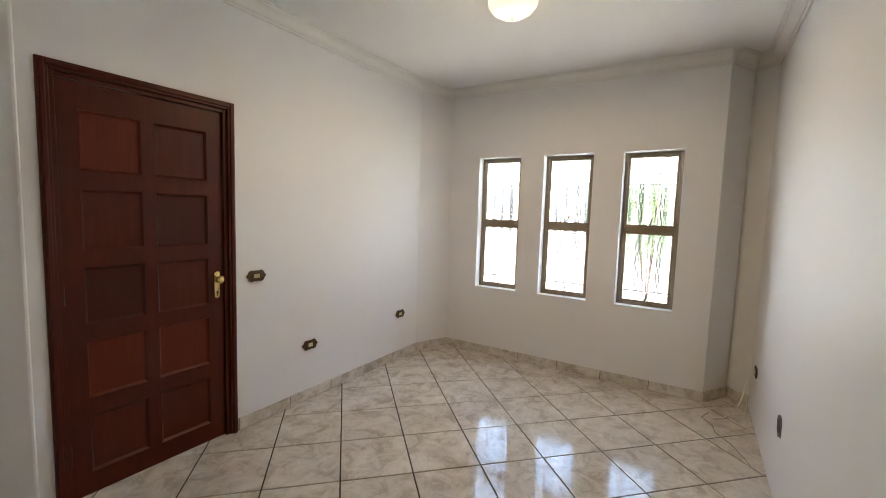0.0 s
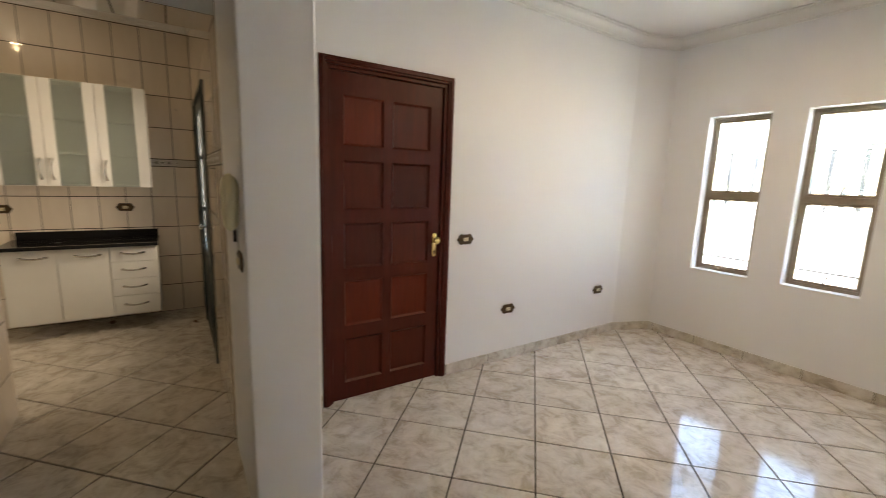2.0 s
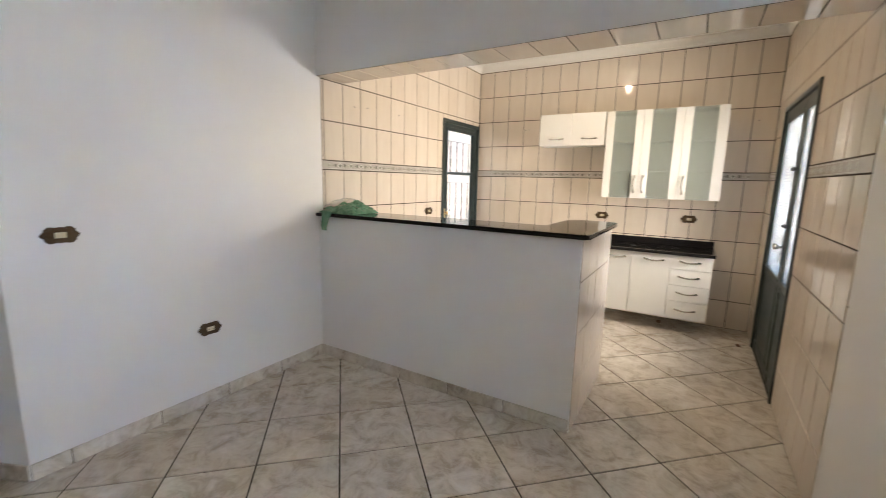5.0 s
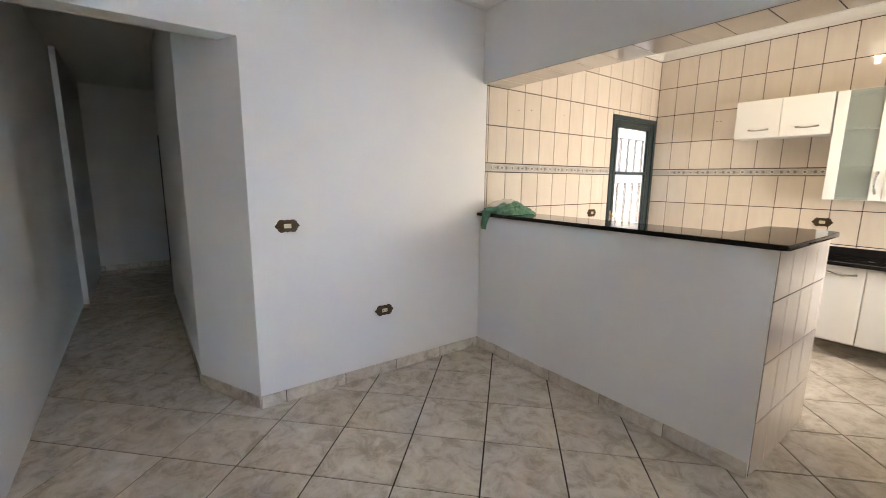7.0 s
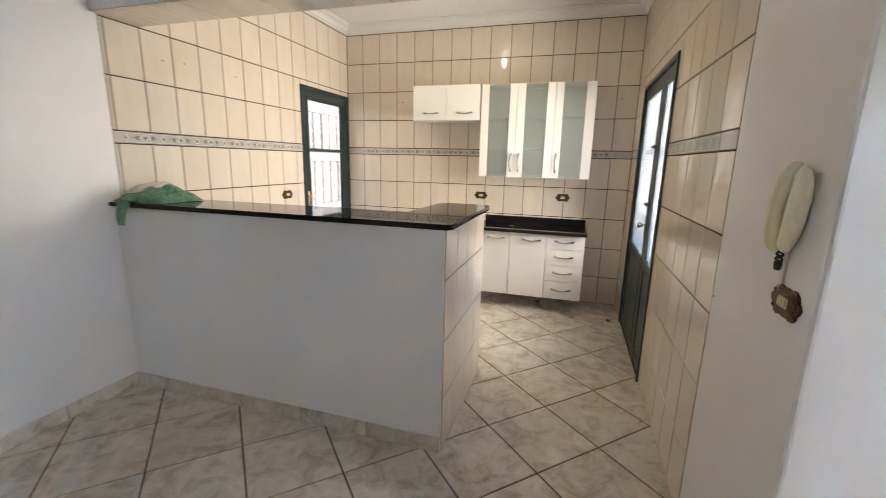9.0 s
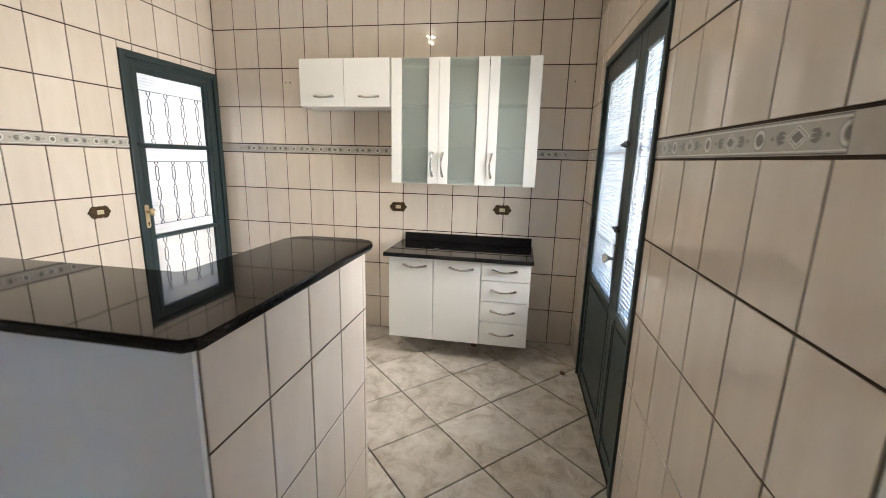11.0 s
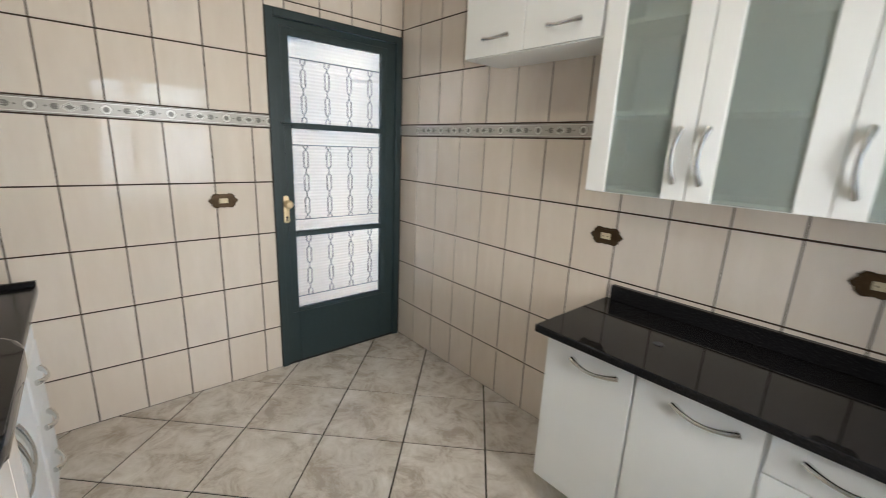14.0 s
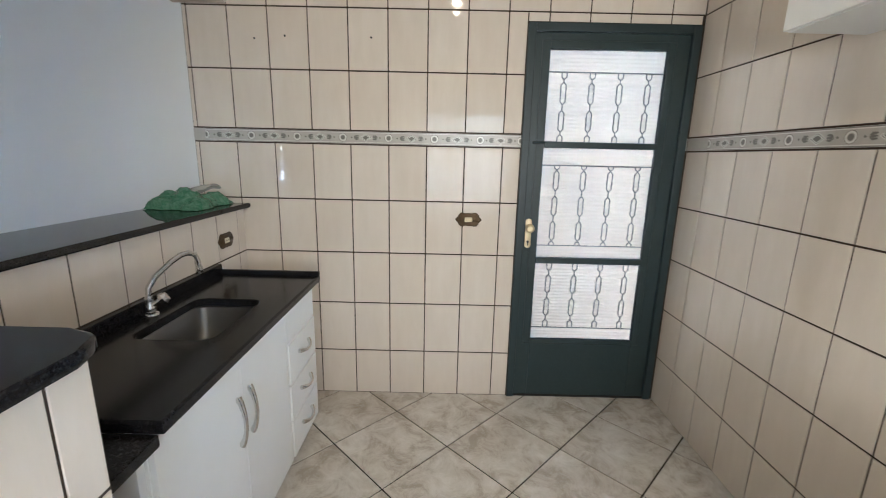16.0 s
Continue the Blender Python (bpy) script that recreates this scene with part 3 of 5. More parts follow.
def green_door():
    w, h = DOOR2[1] - DOOR2[0], DOOR2[2]
    d = thing("door_2", pose(X_LEFT, DOOR2[0], 0, 0, 0, 90), "dark green metal kitchen door with three ribbed panes, closed", "door", kind="structure")
    part("door_frame", rect_frame(-0.010, w + 0.010, 0, h + 0.010, 0.042, -0.012, 0.10, 0.004, False), GREEN_METAL, d)
    gx0, gx1, gz0, gz1 = 0.115, 0.730, 0.382, 2.018
    x0, x1, f = 0.034, w - 0.034, 0.004
    leaf = part("leaf", merge(box(x0, gx0, f, f + 0.035, 0.012, h - 0.034, 0.003), box(gx1, x1, f, f + 0.035, 0.012, h - 0.034, 0.003),
                              box(gx0, gx1, f, f + 0.035, gz1, h - 0.034, 0.003), box(gx0, gx1, f, f + 0.035, 0.012, gz0, 0.003),
                              rect_frame(gx0 - 0.045, gx1 + 0.045, gz0 - 0.03, gz1 + 0.045, 0.006, f - 0.004, f + 0.002, 0.001)), GREEN_METAL, d)
    panes = [(gz0, 0.860), (0.893, 1.515), (1.548, gz1)]
    for z in (0.876, 1.531):
        part("glazing_bar", box(gx0, gx1, f - 0.004, f + 0.03, z - 0.0165, z + 0.0165, 0.003), GREEN_METAL, leaf)
    for z0, z1 in panes:
        p = part("pane", box(gx0 - 0.005, gx1 + 0.005, f + 0.024, f + 0.028, z0 - 0.004, z1 + 0.004), DOOR_GLASS, leaf, "ribbed frosted glass")
        p.visible_shadow = False
    yb = f + 0.012
    spans = [(gz0 + 0.075, 0.860), (0.965, 1.420), (1.548, gz1 - 0.112)]
    for (z0, z1), rods in zip(spans, ((0,), (0, 1), (1,))):
        for r in rods:
            zz = (z0, z1)[r]
            part("grille_rod", tube([[(gx0, yb, zz), (gx1, yb, zz)]], 0.0032, 6), IRON, leaf)
        for i in range(4):
            part("grille_bar", tube(chain_paths(z0, z1, yb, gx0 + 0.085 + i * 0.150), 0.0032, 6), IRON, leaf)
    knob_lock(d, 0.060, f, 1.035, PALE_BRASS)
    part("bolt", tube([[(0.05, f - 0.008, 1.54), (0.12, f - 0.008, 1.54)]], 0.007, 8), GREEN_METAL, d)
    part("threshold", box(0.0, w, 0.0, 0.13, -0.004, 0.012, 0.003), DARK_GAP, d)


def double_door():
    w, h = DOOR3[1] - DOOR3[0], DOOR3[2]
    d = thing("door_3", pose(X_RIGHT, DOOR3[1], 0, 0, 0, -90), "dark green-grey metal double door with tall ribbed glass, closed", "door", kind="structure")
    part("door_frame", rect_frame(-0.008, w + 0.008, 0, h + 0.008, 0.036, -0.012, 0.10, 0.004, False), GREEN_METAL, d)
    f = 0.004
    for x0, x1, g0, g1 in ((0.030, 0.765, 0.105, 0.705), (0.770, w - 0.030, 0.862, w - 0.075)):
        leaf = part("leaf", merge(box(x0, g0, f, f + 0.035, 0.012, h - 0.03, 0.003), box(g1, x1, f, f + 0.035, 0.012, h - 0.03, 0.003),
                                  box(g0, g1, f, f + 0.035, 1.965, h - 0.03, 0.003), box(g0, g1, f + 0.004, f + 0.035, 0.012, 0.785, 0.003),
                                  box(x0 + 0.03, x1 - 0.03, f - 0.006, f + 0.002, 0.755, 0.785, 0.003), rect_frame(g0 - 0.02, g1 + 0.02, 0.10, 0.72, 0.008, f - 0.004, f + 0.004, 0.002)), GREEN_METAL, d)
        p = part("pane", box(g0 - 0.005, g1 + 0.005, f + 0.010, f + 0.014, 0.780, 1.970), SIDE_GLASS, leaf, "ribbed frosted glass")
        p.visible_shadow = False
        yb = f + 0.04
        for z in (1.06, 1.55):
            part("grille_rod", tube([[(g0, yb, z), (g1, yb, z)]], 0.008, 6), YARD_GREY, leaf)
        n = max(2, round((g1 - g0) / 0.12))
        for i in range(n):
            cx = g0 + (i + 0.5) * (g1 - g0) / n
            part("grille_bar", tube([[(cx, yb, 0.78), (cx, yb, 1.97)]], 0.009, 6), YARD_GREY, leaf)
    lock = part("lock_plate", box(0.715, 0.750, f - 0.006, f, 0.90, 1.09, 0.003), IRON, d)
    part("handle", moved(lathe([(0, 0.06), (0.018, 0.058), (0.026, 0.048), (0.020, 0.036), (0.010, 0.026), (0.010, 0)], 18), Matrix.Translation((0.733, f, 1.02)) @ Matrix.Rotation(radians(90), 4, 'X')), CHROME, lock, "round chrome knob", True)
    for z in (1.17, 1.58):
        part("bolt", merge(tube([[(0.68, f - 0.014, z), (0.80, f - 0.014, z)]], 0.008, 8), box(0.72, 0.755, f - 0.02, f, z - 0.014, z + 0.014, 0.003)), BLACK, d)
    for z in (0.30, 1.10, 1.85):
        part("hinge", tube([[(0.030, f - 0.010, z - 0.045), (0.030, f - 0.010, z + 0.045)]], 0.010, 8), GREEN_METAL, d, "", True)
    part("threshold", box(0.0, w, 0.0, 0.13, -0.004, 0.012, 0.003), DARK_GAP, d)


def window(number, at, w, group):
    h = WIN_Z[1] - WIN_Z[0]
    o = thing("window_%d" % number, at, "tall narrow window with brown metal frame and two tilting panes", "window", group, "structure")
    part("window_sill", box(0.001, w - 0.001, -0.004, 0.10, -0.002, 0.012, 0.003), PLASTER, o)
    fy = 0.088
    part("window_frame", rect_frame(0.002, w - 0.002, 0.010, h - 0.002, 0.028, fy, fy + 0.05, 0.003), BRONZE, o)
    part("window_rail", box(0.03, w - 0.03, fy - 0.004, fy + 0.05, h * 0.5 - 0.020, h * 0.5 + 0.030, 0.004), BRONZE, o)
    for z0, z1 in ((0.038, h * 0.5 - 0.020), (h * 0.5 + 0.030, h - 0.030)):
        sash = part("sash", rect_frame(0.031, w - 0.031, z0, z1, 0.020, fy + 0.006, fy + 0.030, 0.003), BRONZE, o)
        p = part("pane", box(0.045, w - 0.045, fy + 0.016, fy + 0.020, z0 + 0.014, z1 - 0.014), RIBBED, sash)
        p.visible_shadow = False
        part("latch", merge(tube([[(w * 0.5, fy, z0 + 0.012), (w * 0.5 + 0.008, fy - 0.03, z0 + 0.03), (w * 0.5 + 0.028, fy - 0.035, z0 + 0.085)]], [0.008, 0.007, 0.010], 8),
                            box(w * 0.5 - 0.02, w * 0.5 + 0.02, fy - 0.006, fy + 0.01, z0 + 0.002, z0 + 0.02, 0.003)), BRONZE, sash, "small metal lever latch", True)
    g = thing("window_grille", at @ pose(0, 0.165, 0), "iron security grille of chain-shaped bars outside a window", "grille", "window grilles")
    for z in (0.13, h * 0.80):
        part("grille_rod", tube([[(-0.02, 0, z), (w + 0.02, 0, z)]], 0.006, 6), YARD_GREY, g)
    for cx in (0.31, 0.69):
        part("grille_bar", tube(chain_paths(0.13, h * 0.80, 0, w * cx), 0.007, 6), YARD_GREY, g)


entry_door()
green_door()
double_door()
for i, (a, b) in enumerate(WINDOWS):
    window(i + 1, pose(X_WINDOW, b, WIN_Z[0], 0, 0, -90), b - a, "living room windows")

hall_door = thing("door_4", pose(-8.40, 0.385, 0, 0, 0, 90), "dark wooden door at the end of the hall, closed", "door", kind="structure")
part("door_frame", rect_frame(0.0, 0.90, 0.0, 2.08, 0.06, -0.02, 0.02, 0.004, False), DARK_WOOD, hall_door)
part("leaf", box(0.06, 0.84, -0.008, 0.02, 0.005, 2.02, 0.003), DARK_WOOD, hall_door)
structure("threshold", box(-6.42, -6.33, Y_SOUTH, 0.30, -0.005, 0.008, 0.003), FLOOR_TILE, "pale stone threshold across the hall floor", "threshold")


# ---- wall plates ----
def plate_outline(w=0.150, h=0.076):
    half = [(0.0, 0.5), (0.10, 0.44), (0.18, 0.5), (0.30, 0.5), (0.34, 0.40), (0.385, 0.34), (0.385, 0.20), (0.43, 0.16), (0.5, 0.0)]
    q = [(x * w, z * h) for x, z in half]
    pts = q + [(x, -z) for x, z in q[-2::-1]]
    pts += [(-x, z) for x, z in pts[-2:0:-1]]
    pts = pts[::-1]
    out = []
    for i, (a, b) in enumerate(zip(pts, pts[1:] + pts[:1])):
        n = max(1, round(math.dist(a, b) / 0.004))
        for k in range(n):
            s = k / n
            x, z = a[0] + (b[0] - a[0]) * s, a[1] + (b[1] - a[1]) * s
            f = 1 + 0.045 * math.sin(len(out) * 1.9) * (1 if n > 1 else 0.3)
            out.append((x * f, z * f))
    return out


PLATE_MESHES = {}


def wall_plate(name, at, label, kind="socket", upright=False):
    o = thing(name, at @ (pose(0, 0, 0, 0, 90, 0) if upright else Matrix()), label, "light switch" if kind == "switch" else "socket", "ornate brass wall plates")
    if "plate" not in PLATE_MESHES:
        rim = merge(slab(plate_outline(), -0.007, 0.0, 0.003), slab([(x * 0.80, z * 0.80) for x, z in plate_outline()], -0.0095, -0.006, 0.002))
        beads = [moved(lathe([(0, 0.004), (0.004, 0.003), (0.005, 0)], 8), Matrix.Translation((x, -0.007, z)) @ Matrix.Rotation(radians(90), 4, 'X'))
                 for x in (-0.054, 0.054) for z in (-0.021, 0.021)]
        PLATE_MESHES["plate"] = mesh_of("plate", merge(rim, *beads), OLD_BRASS, True)
        PLATE_MESHES["insert"] = mesh_of("insert", box(-0.022, 0.022, -0.012, -0.004, -0.0135, 0.0135, 0.002), IVORY)
        PLATE_MESHES["rocker"] = mesh_of("rocker", box(-0.0055, 0.0055, -0.016, -0.011, -0.010, 0.010, 0.002), IVORY)
        PLATE_MESHES["hole"] = mesh_of("hole", moved(lathe([(0, 0.001), (0.0028, 0.001), (0.0028, 0)], 10), Matrix.Translation((0, -0.013, 0)) @ Matrix.Rotation(radians(90), 4, 'X')), BLACK)

    def add(piece, x=0.0):
        p = new(piece, PLATE_MESHES[piece])
        p.parent = o
        p.location = (x, 0, 0)
        return p
    add("plate")
    tagged(add("insert"), "ivory plastic insert")
    if kind == "switch":
        for x in (-0.0135, 0.0, 0.0135):
            add("rocker", x)
    else:
        for x in (-0.011, 0.011):
            add("hole", x)
    return o


wall_plate("light_switch", pose(1.746, Y_DOOR, 1.038), "tarnished brass switch plate beside the entry door", "switch")
wall_plate("wall_socket", pose(2.208, Y_DOOR, 0.437), "tarnished brass socket plate low on the white wall")
wall_plate("wall_socket", pose(3.365, Y_DOOR, 0.462), "tarnished brass socket plate low on the white wall")
cable_plate = wall_plate("wall_socket", pose(3.90, Y_SOUTH, 0.375, 0, 0, 180), "tarnished brass cable outlet with a loose white cable")
wall_plate("light_switch", pose(X_LEFT - 0.004, 0.783, 1.150, 0, 0, 90), "tarnished brass switch plate on the dining wall", "switch")
wall_plate("wall_socket", pose(X_LEFT - 0.004, 1.445, 0.490, 0, 0, 90), "tarnished brass socket plate on the dining wall")
wall_plate("light_switch", pose(X_LEFT, 3.920, 1.107, 0, 0, 90), "tarnished brass switch plate on cream tiles", "switch")
wall_plate("wall_socket", pose(-1.323, Y_BACK, 1.091), "tarnished brass socket plate on cream tiles above the base cabinet")
wall_plate("wall_socket", pose(-0.458, Y_BACK, 1.102), "tarnished brass socket plate on cream tiles above the base cabinet")
wall_plate("wall_socket", pose(-2.712, Y_BAR_BACK + 0.002, 1.003, 0, 0, 180), "tarnished brass socket plate on the tiled bar back")
wall_plate("light_switch", pose(X_RIGHT, 1.790, 1.120, 0, 0, -90), "tarnished brass switch plate under the intercom phone", "switch")

rough_hole = thing("broken_socket_hole", pose(2.84, Y_SOUTH, 0.412, 0, 0, 180), "open wall hole with broken brown plaster where a socket was", "wall hole")
rng = random.Random(4)
edge = [((0.060 + rng.uniform(-0.008, 0.010)) * math.cos(i * math.pi / 9), (0.062 + rng.uniform(-0.008, 0.012)) * math.sin(i * math.pi / 9)) for i in range(18)]
part("hole_rim", slab(edge, -0.004, 0.004, 0.001), BROKEN, rough_hole)
# Near-black plate on the wall face, painting the shade inside the hole.
part("hole_shade", slab([(x * 0.6, z * 0.66) for x, z in edge], -0.0055, 0.002), DARK_GAP, rough_hole)

cable = thing("loose_cable", pose(3.90, Y_SOUTH, 0.375), "thin white loose cable hanging to the floor", "cable")
part("cord", tube([[(0.0, 0.012, -0.01), (-0.03, 0.05, -0.05), (-0.06, 0.07, -0.14), (-0.07, 0.09, -0.24), (-0.08, 0.12, -0.33), (-0.11, 0.18, -0.366), (-0.18, 0.25, -0.368)]], 0.0045, 8), WHITE_PLASTIC, cable, "", True)
part("cord", tube([[(0.01, 0.012, 0.0), (0.03, 0.03, -0.06), (0.01, 0.05, -0.16), (0.0, 0.04, -0.28), (-0.03, 0.05, -0.368)]], 0.003, 8), WHITE_PLASTIC, cable, "", True)
flex = thing("floor_cable", pose(3.55, -0.32, 0), "thin brown cable end lying on the floor tiles", "cable")
part("cord", tube([[(0.28, 0.05, 0.003), (0.16, 0.10, 0.003), (0.05, 0.03, 0.003), (-0.05, 0.02, 0.003), (-0.2, -0.08, 0.003), (-0.42, -0.16, 0.003)]], 0.0018, 6), BROKEN, flex, "", True)


# ---- rounded outlines ----
def rounded(points, radii, steps=6):
    out = []
    n = len(points)
    for i, (p, r) in enumerate(zip(points, radii)):
        p, a, b = Vector(p), Vector(points[i - 1]), Vector(points[(i + 1) % n])
        if not r:
            out.append(tuple(p))
            continue
        u, v = (a - p).normalized(), (b - p).normalized()
        for k in range(steps + 1):
            s = k / steps
            out.append(tuple((p + u * r) * (1 - s) ** 2 + p * 2 * s * (1 - s) + (p + v * r) * s ** 2))
    return out


bar = thing("bar_top", pose(0, 0, 1.148), "polished black granite bar top, L-shaped, on the low wall", "worktop")
bar_plan = rounded([(X_LEFT + 0.002, 2.318), (-0.868, 2.318), (-0.868, 3.268), (-1.215, 3.268), (-1.215, 2.682), (X_LEFT + 0.002, 2.682)], [0, 0.02, 0.065, 0.08, 0.01, 0])
bar_slab = part("slab", prism(bar_plan, 0.0, 0.026, 0.008, 3), GRANITE, bar, "", True)
for face in bar_slab.data.polygons:
    if abs(face.normal.z) > 0.999:
        face.use_smooth = False


# ---- intercom phone ----
def intercom():
    o = thing("intercom_phone", pose(X_RIGHT, 1.814, 1.346, 0, 0, -90) @ pose(0, 0, 0, 0, 7, 0) @ Matrix.Diagonal((0.68, 0.66, 0.88, 1)), "yellowed cream intercom handset hung on the white column", "intercom phone")
    outline = rounded([(-0.030, -0.092), (0.034, -0.100), (0.062, 0.090), (-0.020, 0.100)], [0.022, 0.030, 0.034, 0.030], 6)
    part("back_plate", slab(outline, -0.022, 0.0, 0.008), PHONE, o, "", True)

    def pod(spine, radii):
        """A smooth closed pod: the radii are carried along a rounded spine, with domed ends."""
        pts = [Vector(p) for p in spine]
        line, rr = [], []
        n = len(pts) - 1
        for i in range(n * 6 + 1):
            u = i / 6
            k = min(int(u), n - 1)
            f = u - k
            a, b, c, d = pts[max(k - 1, 0)], pts[k], pts[k + 1], pts[min(k + 2, n)]
            line.append(0.5 * (2 * b + (c - a) * f + (2 * a - 5 * b + 4 * c - d) * f ** 2 + (3 * b - a - 3 * c + d) * f ** 3))
            rr.append(radii[k] * (1 - f) + radii[k + 1] * f)
        count = len(line) - 1
        rr = [r * max(0.12, math.sin(min(1.0, min(i, count - i) / 4.5) * math.pi / 2)) for i, r in enumerate(rr)]
        return tube([line], rr, 18)
    part("base", pod([(0.012, -0.030, 0.128), (0.040, -0.034, 0.085), (0.052, -0.036, 0.030), (0.048, -0.036, -0.030), (0.030, -0.034, -0.080), (0.012, -0.028, -0.118)],
                     [0.022, 0.029, 0.033, 0.033, 0.028, 0.020]), PHONE, o, "", True)
    h = part("handset", pod([(0.004, -0.034, 0.134), (-0.024, -0.052, 0.095), (-0.038, -0.060, 0.040), (-0.040, -0.060, -0.020), (-0.032, -0.054, -0.080), (-0.016, -0.040, -0.128)],
                            [0.022, 0.030, 0.028, 0.027, 0.030, 0.022]), PHONE, o, "", True)
    part("hook_button", moved(lathe([(0, 0.004), (0.004, 0.003), (0.005, 0)], 10), Matrix.Translation((0.004, -0.046, 0.034)) @ Matrix.Rotation(radians(90), 4, 'X')), BLACK, o)
    coil = []
    for i in range(90):
        a, s = i * 0.9, i / 89
        cx = -0.030 + 0.010 * math.sin(s * math.pi)
        coil.append((cx + 0.007 * math.cos(a) - 0.012 * math.sin(s * 6), -0.018 + 0.007 * math.sin(a), -0.105 - 0.072 * math.sin(s * math.pi)))
    part("coiled_cord", tube([coil], 0.0040, 6), BLACK, h, "black coiled cord", True)


intercom()
trunk = thing("cable_trunking", pose(X_RIGHT, 1.835, 1.17, 0, 0, -90), "short white plastic cable trunking under the intercom", "trunking")
part("cover", box(-0.008, 0.012, -0.007, 0.0, -0.03, 0.10, 0.002), WHITE_PLASTIC, trunk)


# ---- ceiling lights ----
def ceiling_light(x, y, z, r, label):
    o = thing("ceiling_light", pose(x, y, z), label, "ceiling light", "ceiling lights")
    part("rim", lathe([(r * 0.55, 0.0), (r * 0.62, -0.012), (r * 0.60, -0.026), (r * 0.5, -0.028), (r * 0.5, 0.0)], 32), BRASS, o, "", True)
    s = part("shade", lathe([(r * 0.50, -0.020), (r * 0.92, -0.030), (r, -0.045), (r * 0.97, -0.070), (r * 0.82, -0.100), (r * 0.55, -0.125), (r * 0.2, -0.136), (0, -0.138)], 40), LAMP, o, "lit opal glass bowl", True)
    part("finial", lathe([(0, -0.160), (0.006, -0.157), (0.008, -0.148), (0.005, -0.138), (0, -0.137)], 12), BRASS, o, "", True)


ceiling_light(2.45, 0.95, H_LIVING, 0.150, "round opal glass bowl lamp on the living room ceiling")
ceiling_light(-1.35, 3.85, H_KITCHEN, 0.085, "round opal glass bowl lamp on the kitchen ceiling")


# ---- kitchen units ----
HANDLE_MESH = []


def bow_handle(parent, x, y, z, length=0.13, upright=False):
    """A bowed chrome bar with flattened ends, fixed to the face at y."""
    if not HANDLE_MESH:
        pts, rr = [], []
        for i in range(13):
            s = i / 12
            pts.append(((s - 0.5) * 0.13, -0.006 - 0.024 * math.sin(math.pi * s) ** 0.8, -0.010 * math.sin(math.pi * s)))
            rr.append(0.0068 + 0.0040 * abs(2 * s - 1) ** 2)
        HANDLE_MESH.append(mesh_of("handle", merge(tube([pts], rr, 10), *[tube([[(e, 0.0, 0), (e, -0.008, 0)]], 0.006, 8) for e in (-0.062, 0.062)]), CHROME, True))
    h = new("handle", HANDLE_MESH[0])
    h.parent = parent
    h.matrix_basis = pose(x, y, z, 0, 90 if upright else 0, 0) @ Matrix.Diagonal((length / 0.13, 1, 1, 1))
    return tagged(h, "bowed chrome handle")


def front(parent, name, x0, x1, z0, z1, y, t=0.018):
    return part(name, box(x0, x1, y, y + t, z0, z1, 0.003), LAMINATE, parent)


def carcass(w, d, h, t=0.016, top=True):
    """An open-fronted box of boards; the front is at y = 0 and the back at y = d."""
    return merge(box(0, t, 0, d, 0, h, 0.001), box(w - t, w, 0, d, 0, h, 0.001), box(t, w - t, 0, d, 0, t, 0.001), box(t, w - t, 0, d if top else 0.06, h - t, h, 0.001), box(t, w - t, d - 0.006, d, t, h - t))


def small_wall_cabinet():
    o = thing("wall_cabinet", pose(-2.028, 4.832, 1.857), "small white laminate wall cabinet with two lift doors on cream tiles", "cabinet", "white kitchen cabinets")
    w, h = 0.715, 0.345
    part("body", moved(carcass(w, Y_BACK - 4.850, h), Matrix.Translation((0, 0.018, 0))), LAMINATE, o)
    for a, b in ((0.002, 0.356), (0.359, w - 0.002)):
        d = front(o, "door", a, b, 0.002, h - 0.002, 0)
        bow_handle(d, (a + b) / 2 + 0.02, 0, 0.075, 0.15)
    for x in (0.13, 0.55):
        part("mounting_bracket", slab([(x - 0.05, h), (x + 0.05, h), (x + 0.03, h + 0.018), (x - 0.03, h + 0.018)][::1], 0.18, 0.20), BLACK, o)


def glass_wall_cabinet():
    o = thing("wall_cabinet", pose(-1.303, 4.832, 1.305), "tall white wall cabinet with three frosted glass doors", "cabinet", "white kitchen cabinets")
    w, h, depth = 1.078, 0.893, Y_BACK - 4.850
    part("body", moved(carcass(w, depth, h), Matrix.Translation((0, 0.018, 0))), LAMINATE, o)
    for z in (0.285, 0.585):
        part("shelf", box(0.017, w - 0.017, 0.0195, depth, z - 0.008, z + 0.008), LAMINATE, o)
    for x0, x1, gl, gr, hx in ((0.002, 0.357, 0.078, 0.283, 0.320), (0.361, 0.716, 0.434, 0.638, 0.398), (0.720, w - 0.002, 0.788, 0.990, 0.756)):
        d = part("door", merge(box(x0, gl, 0, 0.018, 0.002, h - 0.002, 0.003), box(gr, x1, 0, 0.018, 0.002, h - 0.002, 0.003)), LAMINATE, o)
        part("glass_panel", box(gl - 0.006, gr + 0.006, 0.008, 0.013, 0.004, h - 0.004), CAB_GLASS, d, "frosted grey-green glass")
        bow_handle(d, hx, 0, 0.145, 0.17, True)


